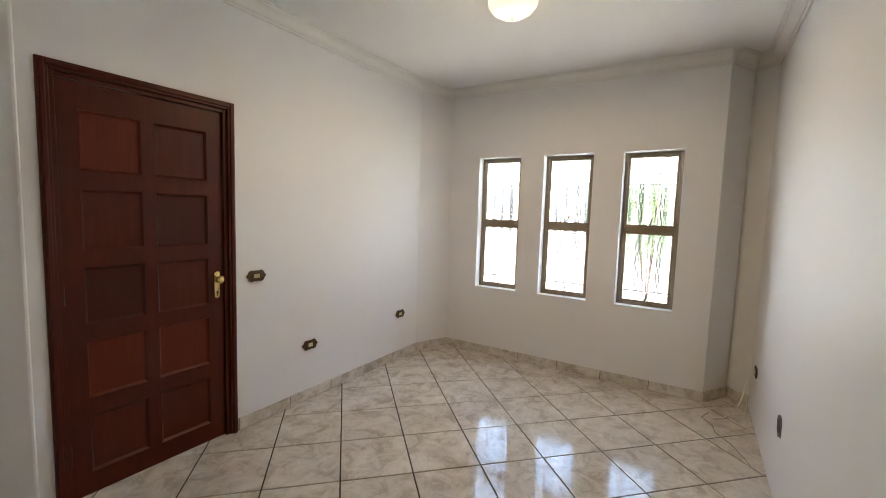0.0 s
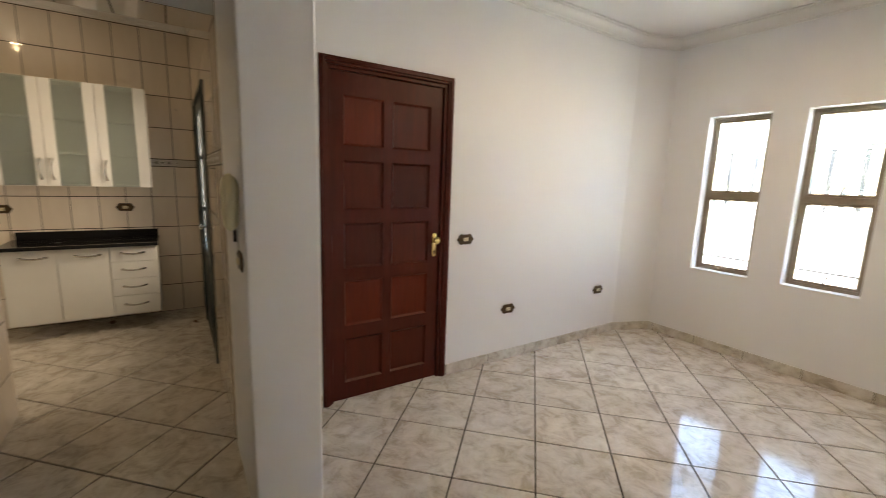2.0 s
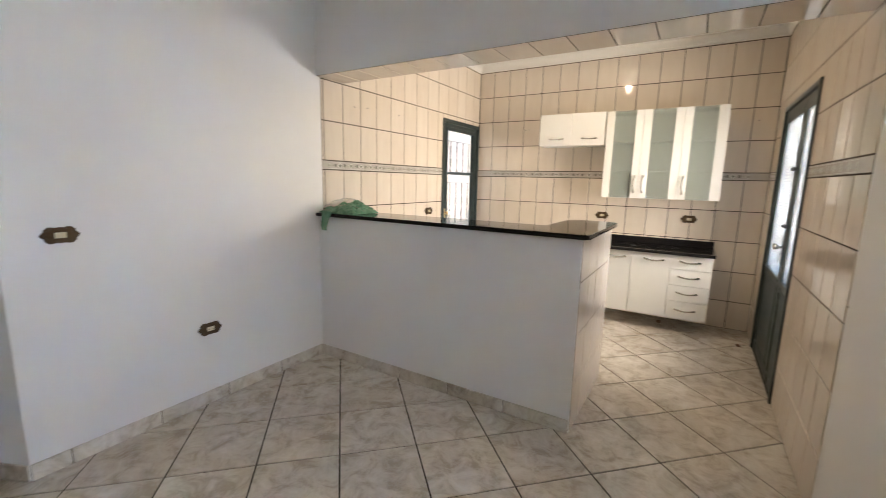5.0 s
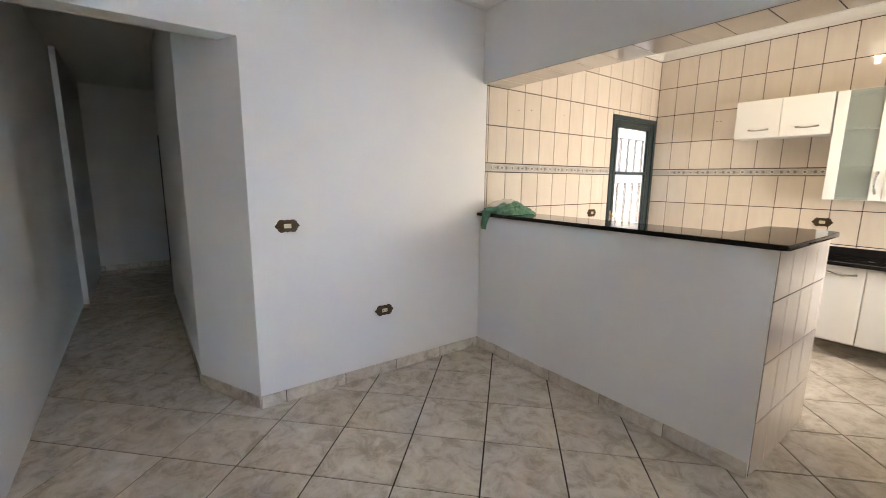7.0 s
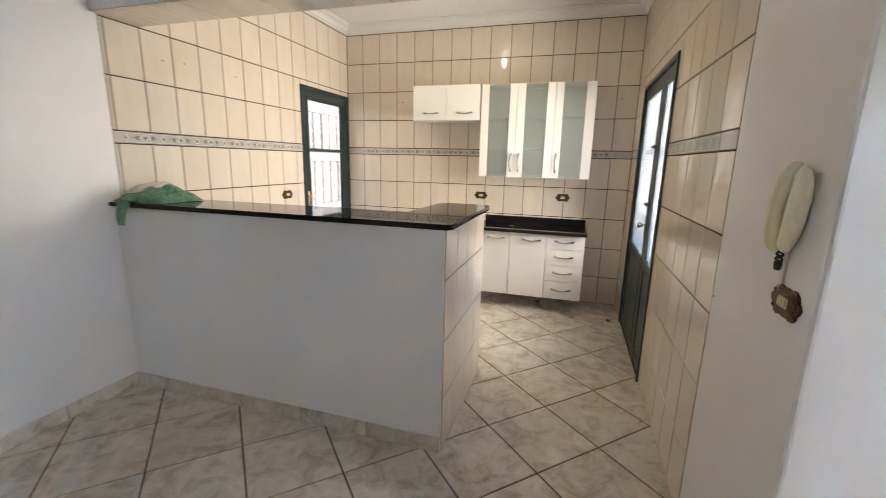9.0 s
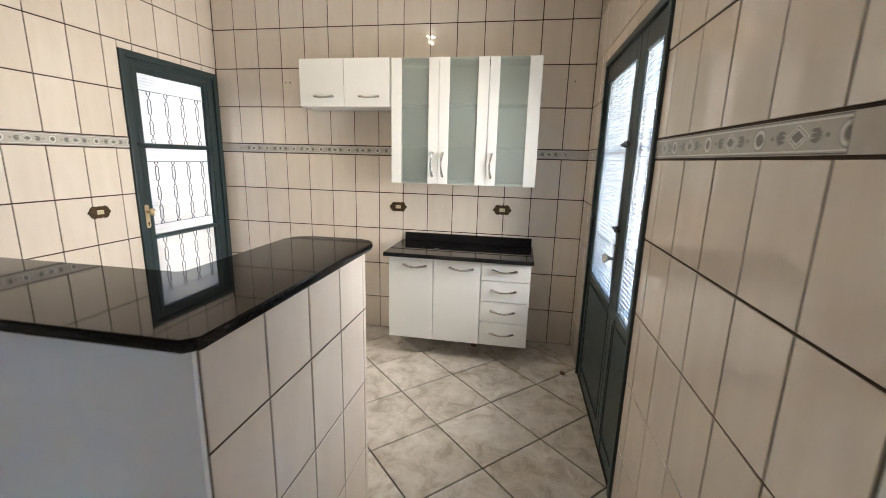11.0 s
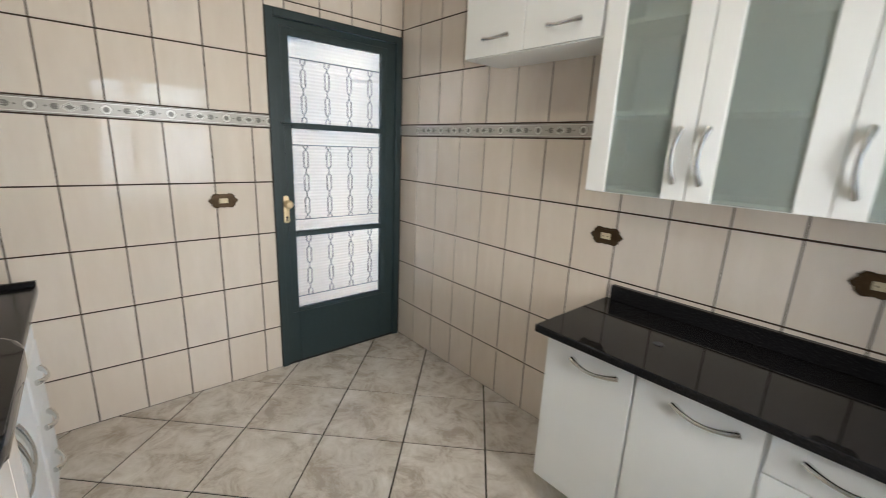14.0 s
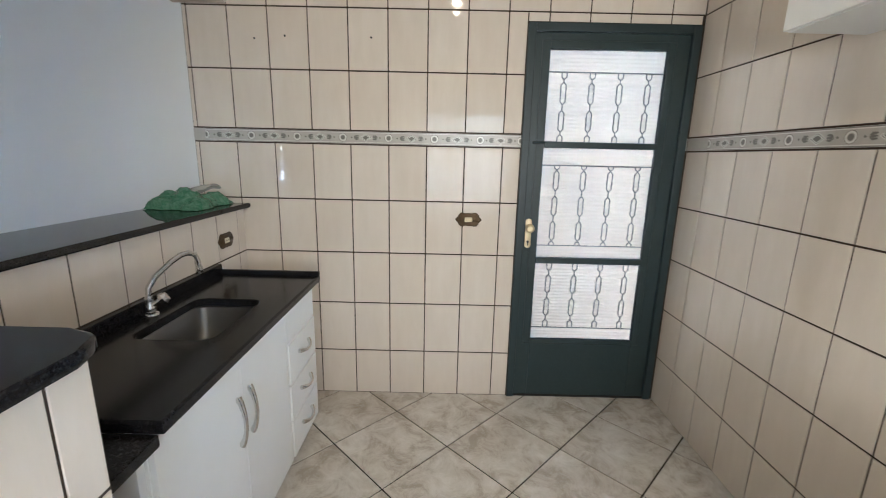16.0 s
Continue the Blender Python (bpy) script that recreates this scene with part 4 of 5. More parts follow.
def base_cabinet():
    o = thing("base_cabinet", pose(-1.258, 4.625, 0.145), "white wall-hung base cabinet with two doors and four drawers", "cabinet", "white kitchen cabinets")
    w, h = 1.043, 0.640
    part("body", moved(carcass(w, Y_BACK - 4.643, h), Matrix.Translation((0, 0.018, 0))), LAMINATE, o)
    for a, b in ((0.002, 0.338), (0.344, 0.690)):
        d = front(o, "door", a, b, 0.002, h - 0.004, 0)
        bow_handle(d, (a + b) / 2 + 0.03, 0, 0.575, 0.17)
    zs = [0.002, 0.182, 0.340, 0.498, h - 0.004]
    for z0, z1 in zip(zs, zs[1:]):
        d = front(o, "drawer", 0.695, w - 0.002, z0 + 0.002, z1 - 0.002, 0)
        bow_handle(d, 0.858, 0, (z0 + z1) / 2 + 0.012, 0.17)
    top = thing("worktop", pose(-1.285, 4.572, 0.786), "polished black granite worktop with upstand on the base cabinet", "worktop")
    part("slab", box(0, 1.085, 0, Y_BACK - 4.574, 0, 0.030, 0.006, 3), GRANITE, top)
    part("upstand", box(0.03, 1.075, Y_BACK - 4.600, Y_BACK - 4.572, 0.030, 0.098, 0.004), GRANITE, top)
    part("hole_cover", moved(lathe([(0, 0.003), (0.016, 0.003), (0.018, 0)], 16), Matrix.Translation((0.36, 0.22, 0.030))), BLACK, top)


small_wall_cabinet()
glass_wall_cabinet()
base_cabinet()


# ---- sink run ----
def sink_run():
    top_z = 0.856
    cab = thing("sink_cabinet", pose(-1.425, 3.125, 0.09, 0, 0, 180), "white sink cabinet with two doors and three drawers", "cabinet", "white kitchen cabinets")
    w, h, depth = 1.165, top_z - 0.03 - 0.09, 0.465
    part("body", moved(carcass(w, depth, h, 0.016, False), Matrix.Translation((0, 0.018, 0))), LAMINATE, cab)
    for a, b, hx in ((0.002, 0.408, 0.372), (0.412, 0.800, 0.450)):
        d = front(cab, "door", a, b, 0.002, h - 0.020, 0)
        bow_handle(d, hx, 0, 0.50, 0.17, True)
    zs = [0.002, 0.190, 0.365, 0.560]
    for z0, z1 in zip(zs, zs[1:]):
        d = front(cab, "drawer", 0.812, w - 0.006, z0 + 0.004, z1 - 0.004, -0.004)
        bow_handle(d, 0.98, -0.004, (z0 + z1) / 2 + 0.02, 0.13)
    front(cab, "filler", 0.804, w - 0.002, 0.562, h - 0.020, 0)
    for x in (0.05, w - 0.05):
        for y in (0.06, depth - 0.03):
            part("leg", lathe([(0, -0.09), (0.018, -0.088), (0.022, -0.05), (0.018, 0.0), (0, 0.0)], 14), LAMINATE, cab, "", True, pose(x, y, 0))
    top = thing("sink_worktop", pose(0, 0, top_z - 0.03), "polished black granite sink worktop with raised edges behind the bar", "worktop")
    x0, x1, y0, y1 = -2.615, -1.420, Y_BAR_BACK + 0.004, 3.160
    sx0, sx1, sy0, sy1 = -2.23, -1.84, 2.765, 3.035
    ring = bmesh.new()
    rings = []
    for inset, hole, z in ((0.0, False, 0.0), (0.0, False, 0.023), (0.003, False, 0.028), (0.007, False, 0.030), (0.004, True, 0.030), (0.001, True, 0.0285), (0.0, True, 0.025), (0.0, True, 0.0)):
        if hole:
            loop = rounded([(sx0 - inset, sy0 - inset), (sx1 + inset, sy0 - inset), (sx1 + inset, sy1 + inset), (sx0 - inset, sy1 + inset)], [0.055] * 4, 6)
        else:
            loop = rounded([(x0 + inset, y0 + inset), (x1 - inset, y0 + inset), (x1 - inset, y1 - inset), (x0 + inset, y1 - inset)], [0.003] * 4, 6)
        rings.append([ring.verts.new((x, y, z)) for x, y in loop])
    for p, q in zip(rings, rings[1:] + rings[:1]):
        for i in range(len(p)):
            j = (i + 1) % len(p)
            ring.faces.new((p[i], p[j], q[j], q[i]))
    bmesh.ops.recalc_face_normals(ring, faces=ring.faces[:])
    part("slab", ring, DULL_GRANITE, top)
    part("upstand", box(x0, x1, y0, y0 + 0.022, 0.03, 0.075, 0.003), DULL_GRANITE, top)
    part("end_lip", box(x0, x0 + 0.022, y0 + 0.02, y1, 0.028, 0.050, 0.004), DULL_GRANITE, top)
    part("lower_slab", box(x1 + 0.002, -1.192, y0, y1 - 0.01, -0.030, 0.002, 0.004), DULL_GRANITE, top)
    part("bracket_panel", box(x1 - 0.005, x1 + 0.02, y0 + 0.02, y1 - 0.06, -0.822, -0.032, 0.002), LAMINATE, top)
    basin = thing("sink", pose((sx0 + sx1) / 2, (sy0 + sy1) / 2, top_z - 0.004), "stainless steel sink bowl set in black granite", "sink")
    bm = bmesh.new()
    a, b = (sx1 - sx0) / 2 - 0.001, (sy1 - sy0) / 2 - 0.001
    loops = []
    for s, z, r in ((1.06, -0.0275, 0.06), (1.03, -0.0285, 0.055), (1.0, -0.034, 0.055), (0.94, -0.12, 0.055), (0.82, -0.152, 0.06), (0.4, -0.160, 0.05), (0.10, -0.165, 0.01)):
        pts = rounded([(-a * s, -b * s), (a * s, -b * s), (a * s, b * s), (-a * s, b * s)], [min(r, b * s * 0.8)] * 4, 5)
        loops.append([bm.verts.new((x, y, z)) for x, y in pts])
    for p, q in zip(loops, loops[1:]):
        for i in range(len(p)):
            bm.faces.new((p[i], p[(i + 1) % len(p)], q[(i + 1) % len(q)], q[i]))
    bm.faces.new(loops[-1])
    bowl = part("bowl", bm, STEEL, basin, "", True)
    part("drain", lathe([(0, -0.158), (0.030, -0.157), (0.036, -0.160), (0.036, -0.164), (0, -0.164)], 20), CHROME, basin, "", True)
    tap = thing("faucet", pose(-2.045, 2.700, top_z), "chrome kitchen faucet with arched spout and clear knob", "faucet")
    part("base", lathe([(0, 0.075), (0.013, 0.072), (0.016, 0.058), (0.014, 0.045), (0.020, 0.034), (0.020, 0.016), (0.015, 0.011), (0.026, 0.006), (0.028, 0.0), (0, 0)], 20), CHROME, tap, "", True)
    arc = [(0, 0, 0.06), (-0.002, 0, 0.10), (-0.024, 0.016, 0.140), (-0.074, 0.045, 0.182), (-0.108, 0.064, 0.202), (-0.134, 0.079, 0.206), (-0.156, 0.091, 0.194), (-0.164, 0.096, 0.168), (-0.165, 0.097, 0.140)]
    part("spout", merge(tube([arc], 0.0105, 12), moved(lathe([(0, -0.026), (0.012, -0.026), (0.015, -0.020), (0.015, 0.0), (0.012, 0.010), (0, 0.010)], 14), Matrix.Translation(arc[-1]))), CHROME, tap, "", True)
    knob = moved(lathe([(0, 0.060), (0.016, 0.058), (0.024, 0.046), (0.022, 0.034), (0.012, 0.028), (0.009, 0.0), (0, 0)], 10), Matrix.Translation((0.0, 0.012, 0.035)) @ Matrix.Rotation(radians(-52), 4, 'X') @ Matrix.Rotation(radians(-20), 4, 'Y'))
    part("knob", knob, CHROME, tap, "faceted knob")


sink_run()


def plastic_bag():
    o = thing("plastic_bag", pose(-2.74, 2.47, 1.174), "crumpled thin green plastic bag lying on the bar top", "plastic bag")
    bm = bmesh.new()
    nx, ny = 44, 30
    grid = {}
    for i in range(nx + 1):
        for j in range(ny + 1):
            u, v = i / nx * 2 - 1, j / ny * 2 - 1
            edge = max(0.0, 1 - (abs(u) ** 3)) * max(0.0, 1 - (abs(v) ** 3))
            n = noise.noise(Vector((u * 2.4, v * 2.2, 1.7))) + 0.22 * noise.noise(Vector((u * 4, v * 7, 4.1))) + 0.05 * noise.noise(Vector((u * 9, v * 15, 8.2)))
            x = 0.185 * u * (1 + 0.14 * noise.noise(Vector((v * 2, 5.5, u)))) + 0.010 * noise.noise(Vector((u * 9, v * 9, 2)))
            y = 0.135 * v * (1 + 0.18 * noise.noise(Vector((u * 2.5, 1.5, v)))) + 0.010 * noise.noise(Vector((u * 9, v * 9, 7)))
            z = 0.003 + max(0.0, edge ** 0.6 * (0.072 + 0.020 * u + 0.042 * n))
            grid[i, j] = bm.verts.new((x, y, z))
    for i in range(nx):
        for j in range(ny):
            bm.faces.new((grid[i, j], grid[i + 1, j], grid[i + 1, j + 1], grid[i, j + 1]))
    part("film", bm, BAG, o, "", True)
    sheet = bmesh.new()
    lines = []
    for i in range(17):
        line = []
        for j in range(9):
            u, v = i / 16 * 2 - 1, j / 8
            z = 0.05 + 0.055 * math.sin(v * math.pi * 0.62) * (1 - 0.5 * abs(u) ** 3) + 0.014 * noise.noise(Vector((u * 3, v * 3, 6.3)))
            line.append(sheet.verts.new((-0.055 + 0.135 * u + 0.01 * noise.noise(Vector((v * 4, u * 2, 3))), -0.06 + 0.16 * v * (1 - 0.25 * u * u), z)))
        lines.append(line)
    for p, q in zip(lines, lines[1:]):
        for j in range(8):
            sheet.faces.new((p[j], p[j + 1], q[j + 1], q[j]))
    part("clear_film", sheet, CLEAR_BAG, o, "milky clear plastic film", True)
    flap = bmesh.new()
    rows = []
    for j in range(11):
        s = j / 10
        row = []
        for i in range(13):
            u = i / 12 * 2 - 1
            wd = 0.075 * (1 - 0.65 * s)
            x = -0.075 + wd * u + 0.012 * math.sin(s * 5)
            if s < 0.4:
                y, z = -0.08 - 0.085 * s / 0.4, 0.030 - 0.02 * s
            else:
                y, z = -0.168 - 0.006 * math.sin(s * 9), 0.022 - 0.150 * (s - 0.4) / 0.6
            row.append(flap.verts.new((x, y + 0.008 * noise.noise(Vector((u * 3, s * 4, 2))), z + 0.012 * noise.noise(Vector((u * 3, s * 4, 9))))))
        rows.append(row)
    for p, q in zip(rows, rows[1:]):
        for i in range(12):
            flap.faces.new((p[i], p[i + 1], q[i + 1], q[i]))
    part("flap", flap, BAG, o, "", True)


plastic_bag()

for x, y, s in ((0.055, 4.585, 0.020), (-0.62, 4.90, 0.026)):
    debris = thing("floor_debris", pose(x, y, 0.0), "small dark lump of dirt on the floor tiles", "debris", "floor debris")
    bm = bmesh.new()
    bmesh.ops.create_icosphere(bm, subdivisions=2, radius=s)
    for v in bm.verts:
        v.co *= 1 + 0.5 * noise.noise(v.co * 60)
        v.co.z = max(0.0, v.co.z * 0.6 + s * 0.4)
    part("lump", bm, BROKEN, debris)

# ---- yard outside ----
def yard_box(name, bm, mat, label, category):
    o = thing(name, Matrix(), label, category)
    part("wall", bm, mat, o)
    return o


yard_box("yard_wall", box(8.6, 8.8, -8, 12, -0.12, 1.1), YARD_PAINT, "white painted garden wall outside the windows", "wall")
yard_box("side_yard_wall", box(-4.75, -4.60, 2.2, 12, -0.12, 2.9), YARD_PAINT, "white painted boundary wall outside the kitchen", "wall")
yard_box("back_yard_wall", box(-8, 9, 9.4, 9.6, -0.12, 2.4), YARD_PAINT, "white painted boundary wall behind the kitchen", "wall")
gate = thing("yard_gate", pose(8.55, -3.0, 0.0), "grey steel bar fence on the garden wall", "fence")
for z in (1.16, 2.15):
    part("rail", box(0, 0.04, 0, 9.0, z, z + 0.04), YARD_GREY, gate)
for i in range(46):
    part("bar", box(0.005, 0.045, i * 0.2, i * 0.2 + 0.075, 1.1, 2.2), YARD_GREY, gate)


def shrub(x, y, height, seed):
    o = thing("shrub", pose(x, y, -0.12), "leafy green garden shrub outside the window", "shrub", "garden shrubs")
    r = random.Random(seed)
    stems, tips = [], []
    for i in range(9):
        a, lean = r.uniform(0, 6.28), r.uniform(0.1, 0.5)
        top = Vector((math.cos(a) * lean, math.sin(a) * lean, height * r.uniform(0.6, 1.0)))
        stems.append([(0, 0, 0), tuple(top * 0.5 + Vector((0, 0, 0.1))), tuple(top)])
        tips.append(top)
    part("stem", tube(stems, [0.012, 0.009, 0.004], 6), DARK_WOOD, o)
    bm = bmesh.new()
    for i in range(2600):
        t = tips[r.randrange(len(tips))]
        c = t * r.uniform(0.45, 1.05) + Vector((r.gauss(0, 0.13), r.gauss(0, 0.13), r.gauss(0, 0.12)))
        q = Euler((r.uniform(-1, 1), r.uniform(-1, 1), r.uniform(0, 6.28))).to_matrix()
        l = r.uniform(0.04, 0.08)
        vs = [bm.verts.new(c + q @ Vector(p)) for p in ((0, 0, 0), (l * 0.5, l * 0.28, 0.01), (l, 0, -0.01), (l * 0.5, -l * 0.28, 0.01))]
        bm.faces.new(vs)
    part("crown", bm, LEAF, o)


shrub(7.3, 0.55, 3.2, 1)
shrub(7.7, 1.1, 2.5, 2)
shrub(7.5, -0.3, 2.9, 3)


def screw_hole(at, label):
    plug = thing("screw_hole", at, label, "screw hole", "screw holes")
    part("plug", moved(lathe([(0, 0.0015), (0.005, 0.0012), (0.006, -0.002), (0, -0.002)], 10), Matrix.Rotation(radians(90), 4, 'X')), BLACK, plug)


for y, z in ((2.77, 2.035), (2.93, 2.05), (3.38, 2.05), (3.47, 1.888), (4.03, 1.888), (4.03, 0.592)):
    screw_hole(pose(X_LEFT, y, z, 0, 0, 90), "small dark screw hole in the cream tiles")
for x, z in ((-2.296, 2.078), (-2.258, 2.077), (0.020, 2.073)):
    screw_hole(pose(x, Y_BACK, z), "small dark screw hole beside the wall cabinets")
screw_hole(pose(X_RIGHT, 2.300, 0.978, 0, 0, -90), "small dark screw hole at the edge of the tiles")


# ---- tiles ----
TILE_MESHES = {}


def tile_mesh(w, h, mat, depth=BACKING, proud=0.0012):
    key = (round(w, 3), round(h, 3), mat.name)
    if key not in TILE_MESHES:
        bm = bmesh.new()
        loops = []
        for inset, y in ((0.0, depth), (0.0, proud), (0.0012, 0.0)):
            loops.append([bm.verts.new((x, y, z)) for x, z in ((inset, inset), (w - inset, inset), (w - inset, h - inset), (inset, h - inset))])
        for p, q in zip(loops, loops[1:]):
            for i in range(4):
                bm.faces.new((p[i], p[(i + 1) % 4], q[(i + 1) % 4], q[i]))
        bm.faces.new(loops[-1])
        TILE_MESHES[key] = mesh_of("tile", bm, mat)
    return TILE_MESHES[key]


def strip_mesh(w, h):
    """A border tile: two dark edge lines and a raised chain of rounds, lozenges and leaves."""
    key = ("strip", round(w, 3))
    if key in TILE_MESHES:
        return TILE_MESHES[key]
    bm = bmesh.new()

    def plate(points, y, mi):
        f = bm.faces.new([bm.verts.new((x, y, z)) for x, z in points])
        f.material_index = mi

    for f in bm_box(bm, 0, w, 0.0, BACKING, 0, h) and bm.faces:
        f.material_index = 0
    for z0, z1, mi in ((0.0015, 0.004, 1), (0.006, 0.009, 2), (h - 0.009, h - 0.006, 2), (h - 0.004, h - 0.0015, 1)):
        plate([(0.0, z0), (w, z0), (w, z1), (0.0, z1)], -0.0006, mi)
    c, mid = h / 2, w / 2
    q = h / 0.066

    def lozenge(cx, a, b, mi, y):
        plate([(cx - a, c), (cx, c - b), (cx + a, c), (cx, c + b)], y, mi)

    def spray(cx, s):
        for dz in (-1, 0, 1):
            z = c + dz * 0.0085 * q
            plate([(cx, c + dz * 0.002), (cx + s * 0.012, z - 0.0045 * q), (cx + s * 0.030, z - 0.001), (cx + s * 0.026, z + 0.004 * q), (cx + s * 0.010, z + 0.0045 * q)], -0.0008 - 0.0001 * dz, 1)
    lozenge(mid, 0.034, 0.022 * q, 2, -0.0005)
    lozenge(mid, 0.029, 0.0185 * q, 1, -0.0007)
    lozenge(mid, 0.025, 0.016 * q, 2, -0.0009)
    lozenge(mid, 0.019, 0.012 * q, 1, -0.0011)
    for s in (-1, 1):
        spray(mid + s * 0.066, -s)
        lozenge(mid + s * 0.078, 0.006, 0.005 * q, 1, -0.0007)
    for cx, s in ((0.0, 1), (w, -1)):
        n = 10
        for r0, r1, mi, y in ((0.0, 0.011, 1, -0.0007), (0.014, 0.020, 2, -0.0007), (0.021, 0.0225, 1, -0.0007)):
            for i in range(n):
                a, b = -math.pi / 2 + i * math.pi / n, -math.pi / 2 + (i + 1) * math.pi / n
                pts = [(cx + s * r * math.cos(t), c + q * r * math.sin(t)) for r, t in ((r0, a), (r1, a), (r1, b), (r0, b))]
                plate(pts if r0 > 0 else pts[1:3] + [(cx, c)], y, mi)
    me = mesh_of("border_tile", bm, [STRIP_BASE, STRIP_MOTIF, STRIP_LIGHT])
    TILE_MESHES[key] = me
    return me


def lay(parent, at, u0, u1, grid, rows, holes=(), joint=0.0072, strip=True, border_start=0.0):
    """Tiles on a wall: u runs along the wall from the pose's origin, joints at grid + k * TILE_W, rows of heights; holes are (u0, u1, z0, z1)."""
    if strip:
        z1 = min(z for z in rows if z > STRIP_Z0 + 1e-4)
        span = TILE_W * 1.2
        start = border_start - span * (math.floor((border_start - u0) / span) + 1)
        while start < u1:
            pieces = [(max(u0, start), min(u1, start + span))]
            for hu0, hu1, hz0, hz1 in holes:
                if hz0 <= STRIP_Z0 and hz1 >= z1:
                    pieces = [(a, min(b, hu0)) for a, b in pieces] + [(max(a, hu1), b) for a, b in pieces]
            for a, b in pieces:
                if b - a > 0.008:
                    me = strip_mesh(b - a, z1 - STRIP_Z0 - joint) if b - a > span * 0.75 else tile_mesh(b - a, z1 - STRIP_Z0 - joint, STRIP_BASE)
                    o = new("border_tile", me)
                    o.parent = parent
                    o.matrix_basis = at @ pose(a, 0, STRIP_Z0 + joint * 0.5)
            start += span
    k = math.floor((u0 - grid) / TILE_W) - 1
    while grid + k * TILE_W < u1:
        a, b = max(u0, grid + k * TILE_W), min(u1, grid + (k + 1) * TILE_W)
        k += 1
        if b - a < 0.008:
            continue
        for z0, z1 in zip(rows, rows[1:]):
            border = strip and abs(z0 - STRIP_Z0) < 1e-6
            if border:
                continue
            pieces = [(a, b, max(z0, 0.0), z1)]
            for hu0, hu1, hz0, hz1 in holes:
                cut = []
                for p in pieces:
                    if p[1] <= hu0 or p[0] >= hu1 or p[3] <= hz0 or p[2] >= hz1:
                        cut.append(p)
                        continue
                    if p[0] < hu0:
                        cut.append((p[0], hu0, p[2], p[3]))
                    if p[1] > hu1:
                        cut.append((hu1, p[1], p[2], p[3]))
                    if p[3] > hz1:
                        cut.append((max(p[0], hu0), min(p[1], hu1), hz1, p[3]))
                pieces = cut
            for p in pieces:
                w, h = p[1] - p[0] - joint * 0.85, p[3] - p[2] - joint
                if w < 0.006 or h < 0.006:
                    continue
                o = new("tile", tile_mesh(w, h, WALL_TILE))
                o.parent = parent
                tilt = random.uniform(-0.12, 0.12)
                o.matrix_basis = at @ pose(p[0] + joint * 0.425, 0, p[2] + joint * 0.5, tilt, 0, random.uniform(-0.12, 0.12))


LOW_ROWS = [z for z in ROWS_Z if z < 1.148] + [1.147]
lay(wall_kitchen_left, pose(X_LEFT, 0, 0, 0, 0, 90), 2.402, Y_BACK, 3.051, ROWS_Z + [2.895], [(DOOR2[0] - 0.012, DOOR2[1] + 0.012, 0, DOOR2[2] + 0.012)], border_start=2.717)
lay(wall_kitchen_back, pose(0, Y_BACK, 0), X_LEFT, X_RIGHT, -0.031, ROWS_Z + [2.895])
lay(wall_kitchen_right, pose(X_RIGHT, 0, 0, 0, 0, -90), -Y_BACK, -2.320, -2.320, ROWS_Z + [2.895], [(-DOOR3[1] - 0.010, -DOOR3[0] + 0.010, 0, DOOR3[2] + 0.010)])
lay(bar_wall, pose(0, Y_BAR_BACK, 0, 0, 0, 180), 1.19, -X_LEFT, 1.19, LOW_ROWS, strip=False)
lay(bar_wall, pose(-0.905, 0, 0, 0, 0, 90), Y_BAR + 0.012, 3.236, Y_BAR + 0.012, LOW_ROWS, strip=False)
lay(bar_wall, pose(0, 3.236, 0, 0, 0, 180), 0.905, 1.19, 0.905, LOW_ROWS, strip=False)
lay(bar_wall, pose(-1.19, 0, 0, 0, 0, -90), -3.236, -Y_BAR_BACK, -3.236, LOW_ROWS, strip=False)
lay(beam, pose(0, Y_BAR_BACK, H_BEAM, 90), X_LEFT, X_RIGHT, -0.031, [0.0, Y_BAR_BACK - Y_BAR - 0.002], strip=False)
lay(beam, pose(0, Y_BAR_BACK, 0, 0, 0, 180), -X_RIGHT, -X_LEFT, -0.16, [H_BEAM, 2.494, 2.798, 2.895], strip=False)

HALF = 0.2908
SIDE = HALF * math.sqrt(2)


def clip(poly, axis, limit, keep_less):
    out = []
    for (p, q) in zip(poly, poly[1:] + poly[:1]):
        dp, dq = p[axis] - limit, q[axis] - limit
        if keep_less:
            dp, dq = -dp, -dq
        if dp >= 0:
            out.append(p)
        if dp * dq < 0:
            s = dp / (dp - dq)
            out.append((p[0] + (q[0] - p[0]) * s, p[1] + (q[1] - p[1]) * s))
    return out


def tile_prism(poly):
    bm = bmesh.new()
    c = Vector((sum(p[0] for p in poly) / len(poly), sum(p[1] for p in poly) / len(poly)))
    loops = []
    for inset, z in ((0, -0.008), (0, -0.0012), (0.0014, 0.0)):
        ring = []
        for p in poly:
            v = Vector(p)
            d = c - v
            v = v + d.normalized() * inset if d.length > 1e-6 else v
            ring.append(bm.verts.new((v.x, v.y, z)))
        loops.append(ring)
    n = len(poly)
    for p, q in zip(loops, loops[1:]):
        for i in range(n):
            bm.faces.new((p[i], p[(i + 1) % n], q[(i + 1) % n], q[i]))
    bm.faces.new(loops[-1])
    return bm


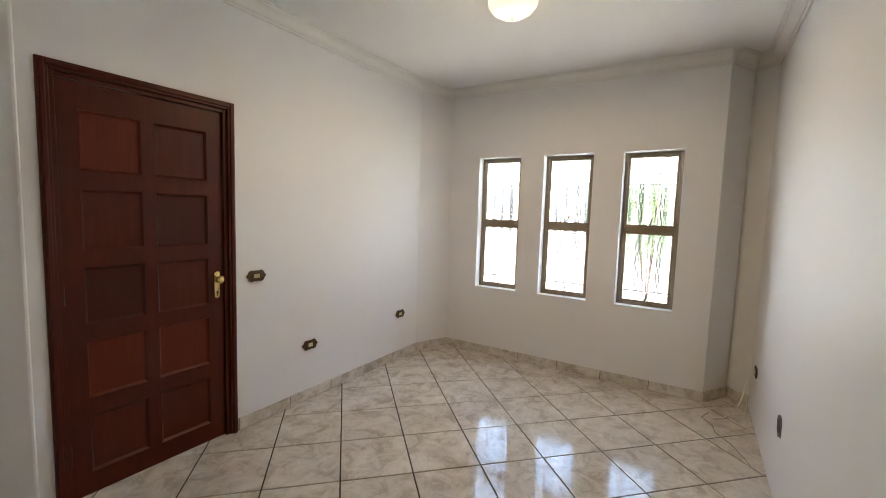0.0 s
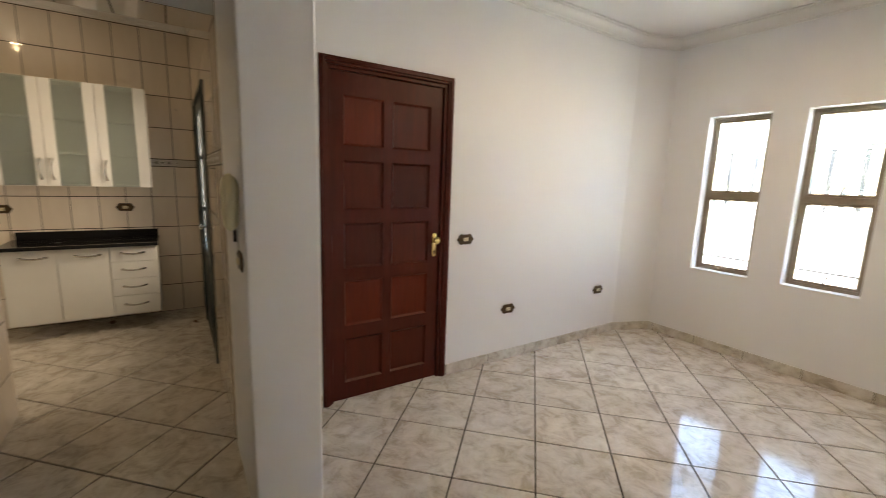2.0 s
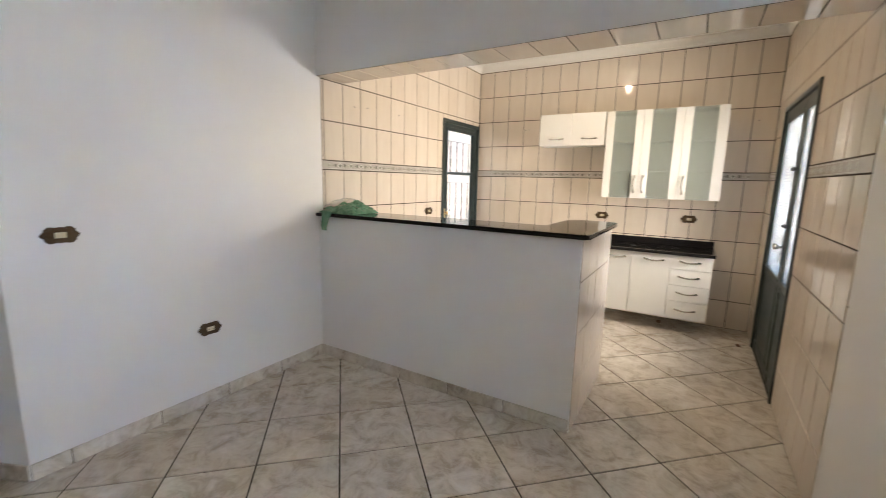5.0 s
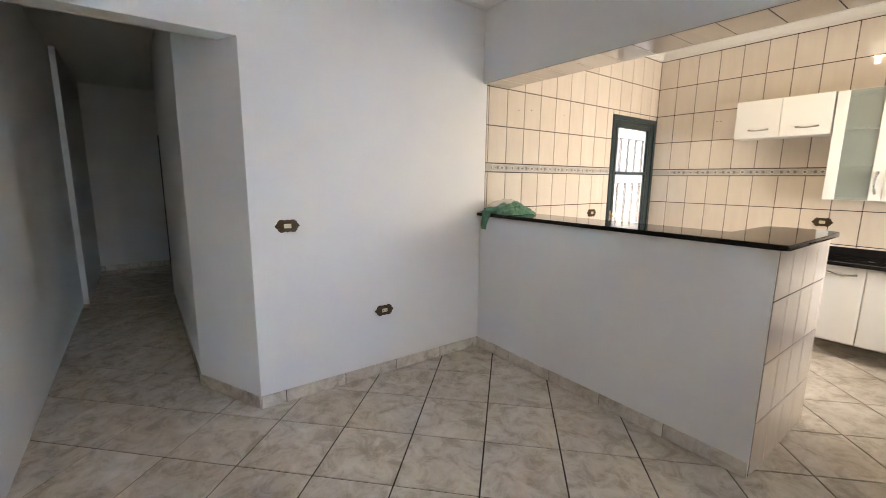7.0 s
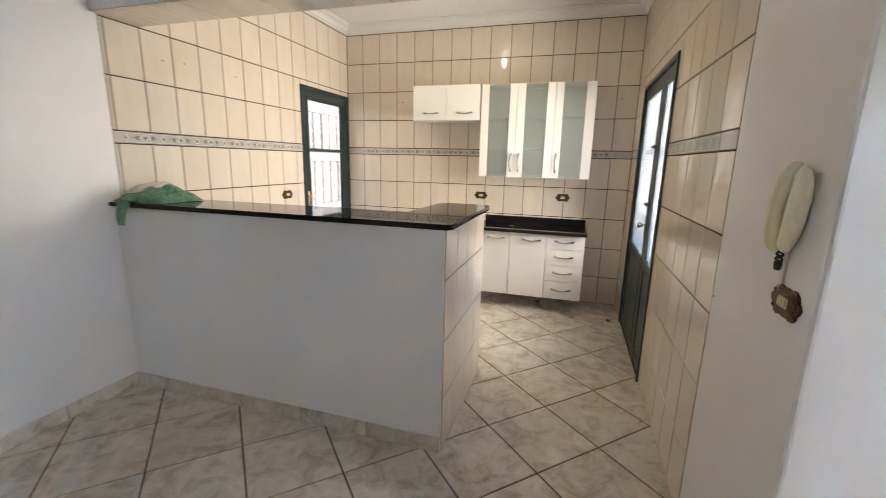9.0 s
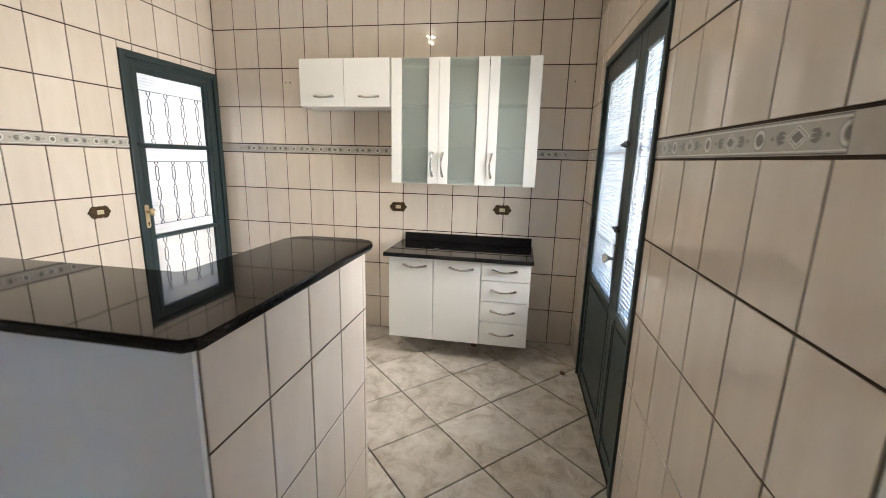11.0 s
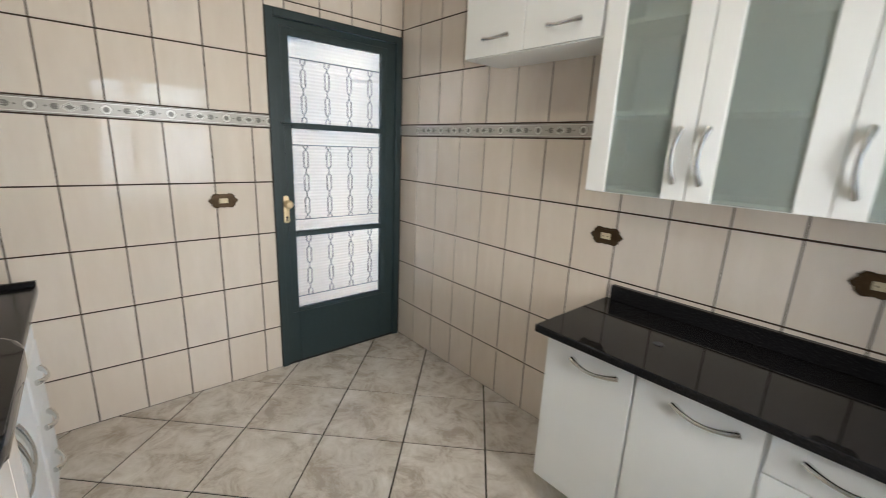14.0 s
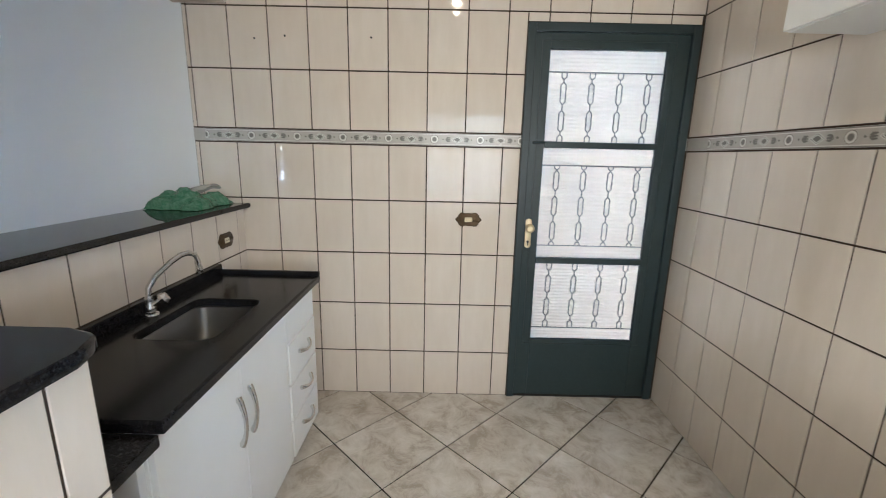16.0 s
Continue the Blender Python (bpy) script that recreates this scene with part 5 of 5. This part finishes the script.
def lay_floor():
    g = HALF - 0.0056
    whole = mesh_of("tile", tile_prism([(-g, 0), (0, -g), (g, 0), (0, g)]), FLOOR_TILE)
    regions = [(X_LEFT - 0.12, 4.42, Y_SOUTH - 0.1, 2.55), (X_LEFT - 0.12, X_RIGHT + 0.12, 2.30, 5.22), (-8.5, 4.42, Y_SOUTH - 0.1, 0.45), (-3.6, X_LEFT, 0.3, 0.75), (-8.5, -5.95, Y_SOUTH - 0.1, 1.7)]
    for i in range(-28, 20):
        for j in range(-19, 5):
            if (i + j) % 2 == 0:
                continue
            cx, cy = -0.715 + HALF * i, 4.405 + HALF * j
            corners = [(cx - g, cy), (cx, cy - g), (cx + g, cy), (cx, cy + g)]

            def inside(p):
                return any(a <= p[0] <= b and c <= p[1] <= d for a, b, c, d in regions)
            if all(inside(p) for p in corners):
                o = new("tile", whole)
                o.location = (cx, cy, random.uniform(-0.0004, 0.0004))
                o.rotation_euler = (random.uniform(-0.0012, 0.0012), random.uniform(-0.0012, 0.0012), 0)
            else:
                best = []
                for a, b, c, d in regions:
                    poly = clip(clip(clip(clip(corners, 0, b, True), 0, a, False), 1, d, True), 1, c, False)
                    if len(poly) > 2:
                        area = abs(sum(p[0] * q[1] - q[0] * p[1] for p, q in zip(poly, poly[1:] + poly[:1]))) / 2
                        if area > 0.002:
                            best.append((area, poly))
                if not best:
                    continue
                poly = max(best)[1]
                o = new("tile", mesh_of("tile", tile_prism([(x - cx, y - cy) for x, y in poly]), FLOOR_TILE))
                o.location = (cx, cy, 0)
            o.parent = floor


lay_floor()


def skirting(runs):
    """Tile skirting along runs of (start, end); the room lies on the left of each run."""
    base = structure("baseboard", box(X_LEFT - 0.02, X_LEFT - 0.005, 0.8, 1.2, -0.02, 0.02), FLOOR_GROUT, "marbled beige tile skirting along the white walls", "baseboard")
    h, t, piece = 0.082, 0.010, 0.41
    for (ax, ay), (bx, by) in runs:
        d = Vector((bx - ax, by - ay))
        length = d.length
        ang = math.degrees(math.atan2(d.y, d.x))
        bed = part("grout_bed", box(0.003, length - 0.003, 0.0, 0.005, 0.0, 0.080), FLOOR_GROUT, base, "", False, pose(ax, ay, 0, 0, 0, ang))
        u = 0.0
        while u < length - 0.004:
            w = min(piece, length - u)
            bm = box(0.002, w - 0.002, 0.0, t, 0.0, h, 0.002, 1)
            o = new("tile", mesh_of("tile", bm, FLOOR_TILE))
            o.parent = base
            o.matrix_basis = pose(ax, ay, 0, 0, 0, ang) @ pose(u, 0, 0)
            u += piece


skirting([((3.66, Y_DOOR), (DOOR1[1] + 0.018, Y_DOOR)), ((DOOR1[0] - 0.018, Y_DOOR), (X_COLUMN, Y_DOOR)), ((4.04, 2.29), (3.66, Y_DOOR)), ((X_WINDOW, -0.227), (X_WINDOW, 2.29)),
          ((4.31, -0.40), (X_WINDOW, -0.227)), ((4.20, -0.552), (4.31, -0.40)), ((X_LEFT - 0.004, Y_BAR), (X_LEFT - 0.004, 0.568)), ((X_LEFT - 0.004, 0.568), (-3.51, 0.302)),
          ((-0.909, Y_BAR), (X_LEFT, Y_BAR)), ((-3.51, 0.302), (-5.95, 0.302)), ((-8.40, 1.60), (-8.40, Y_SOUTH))])
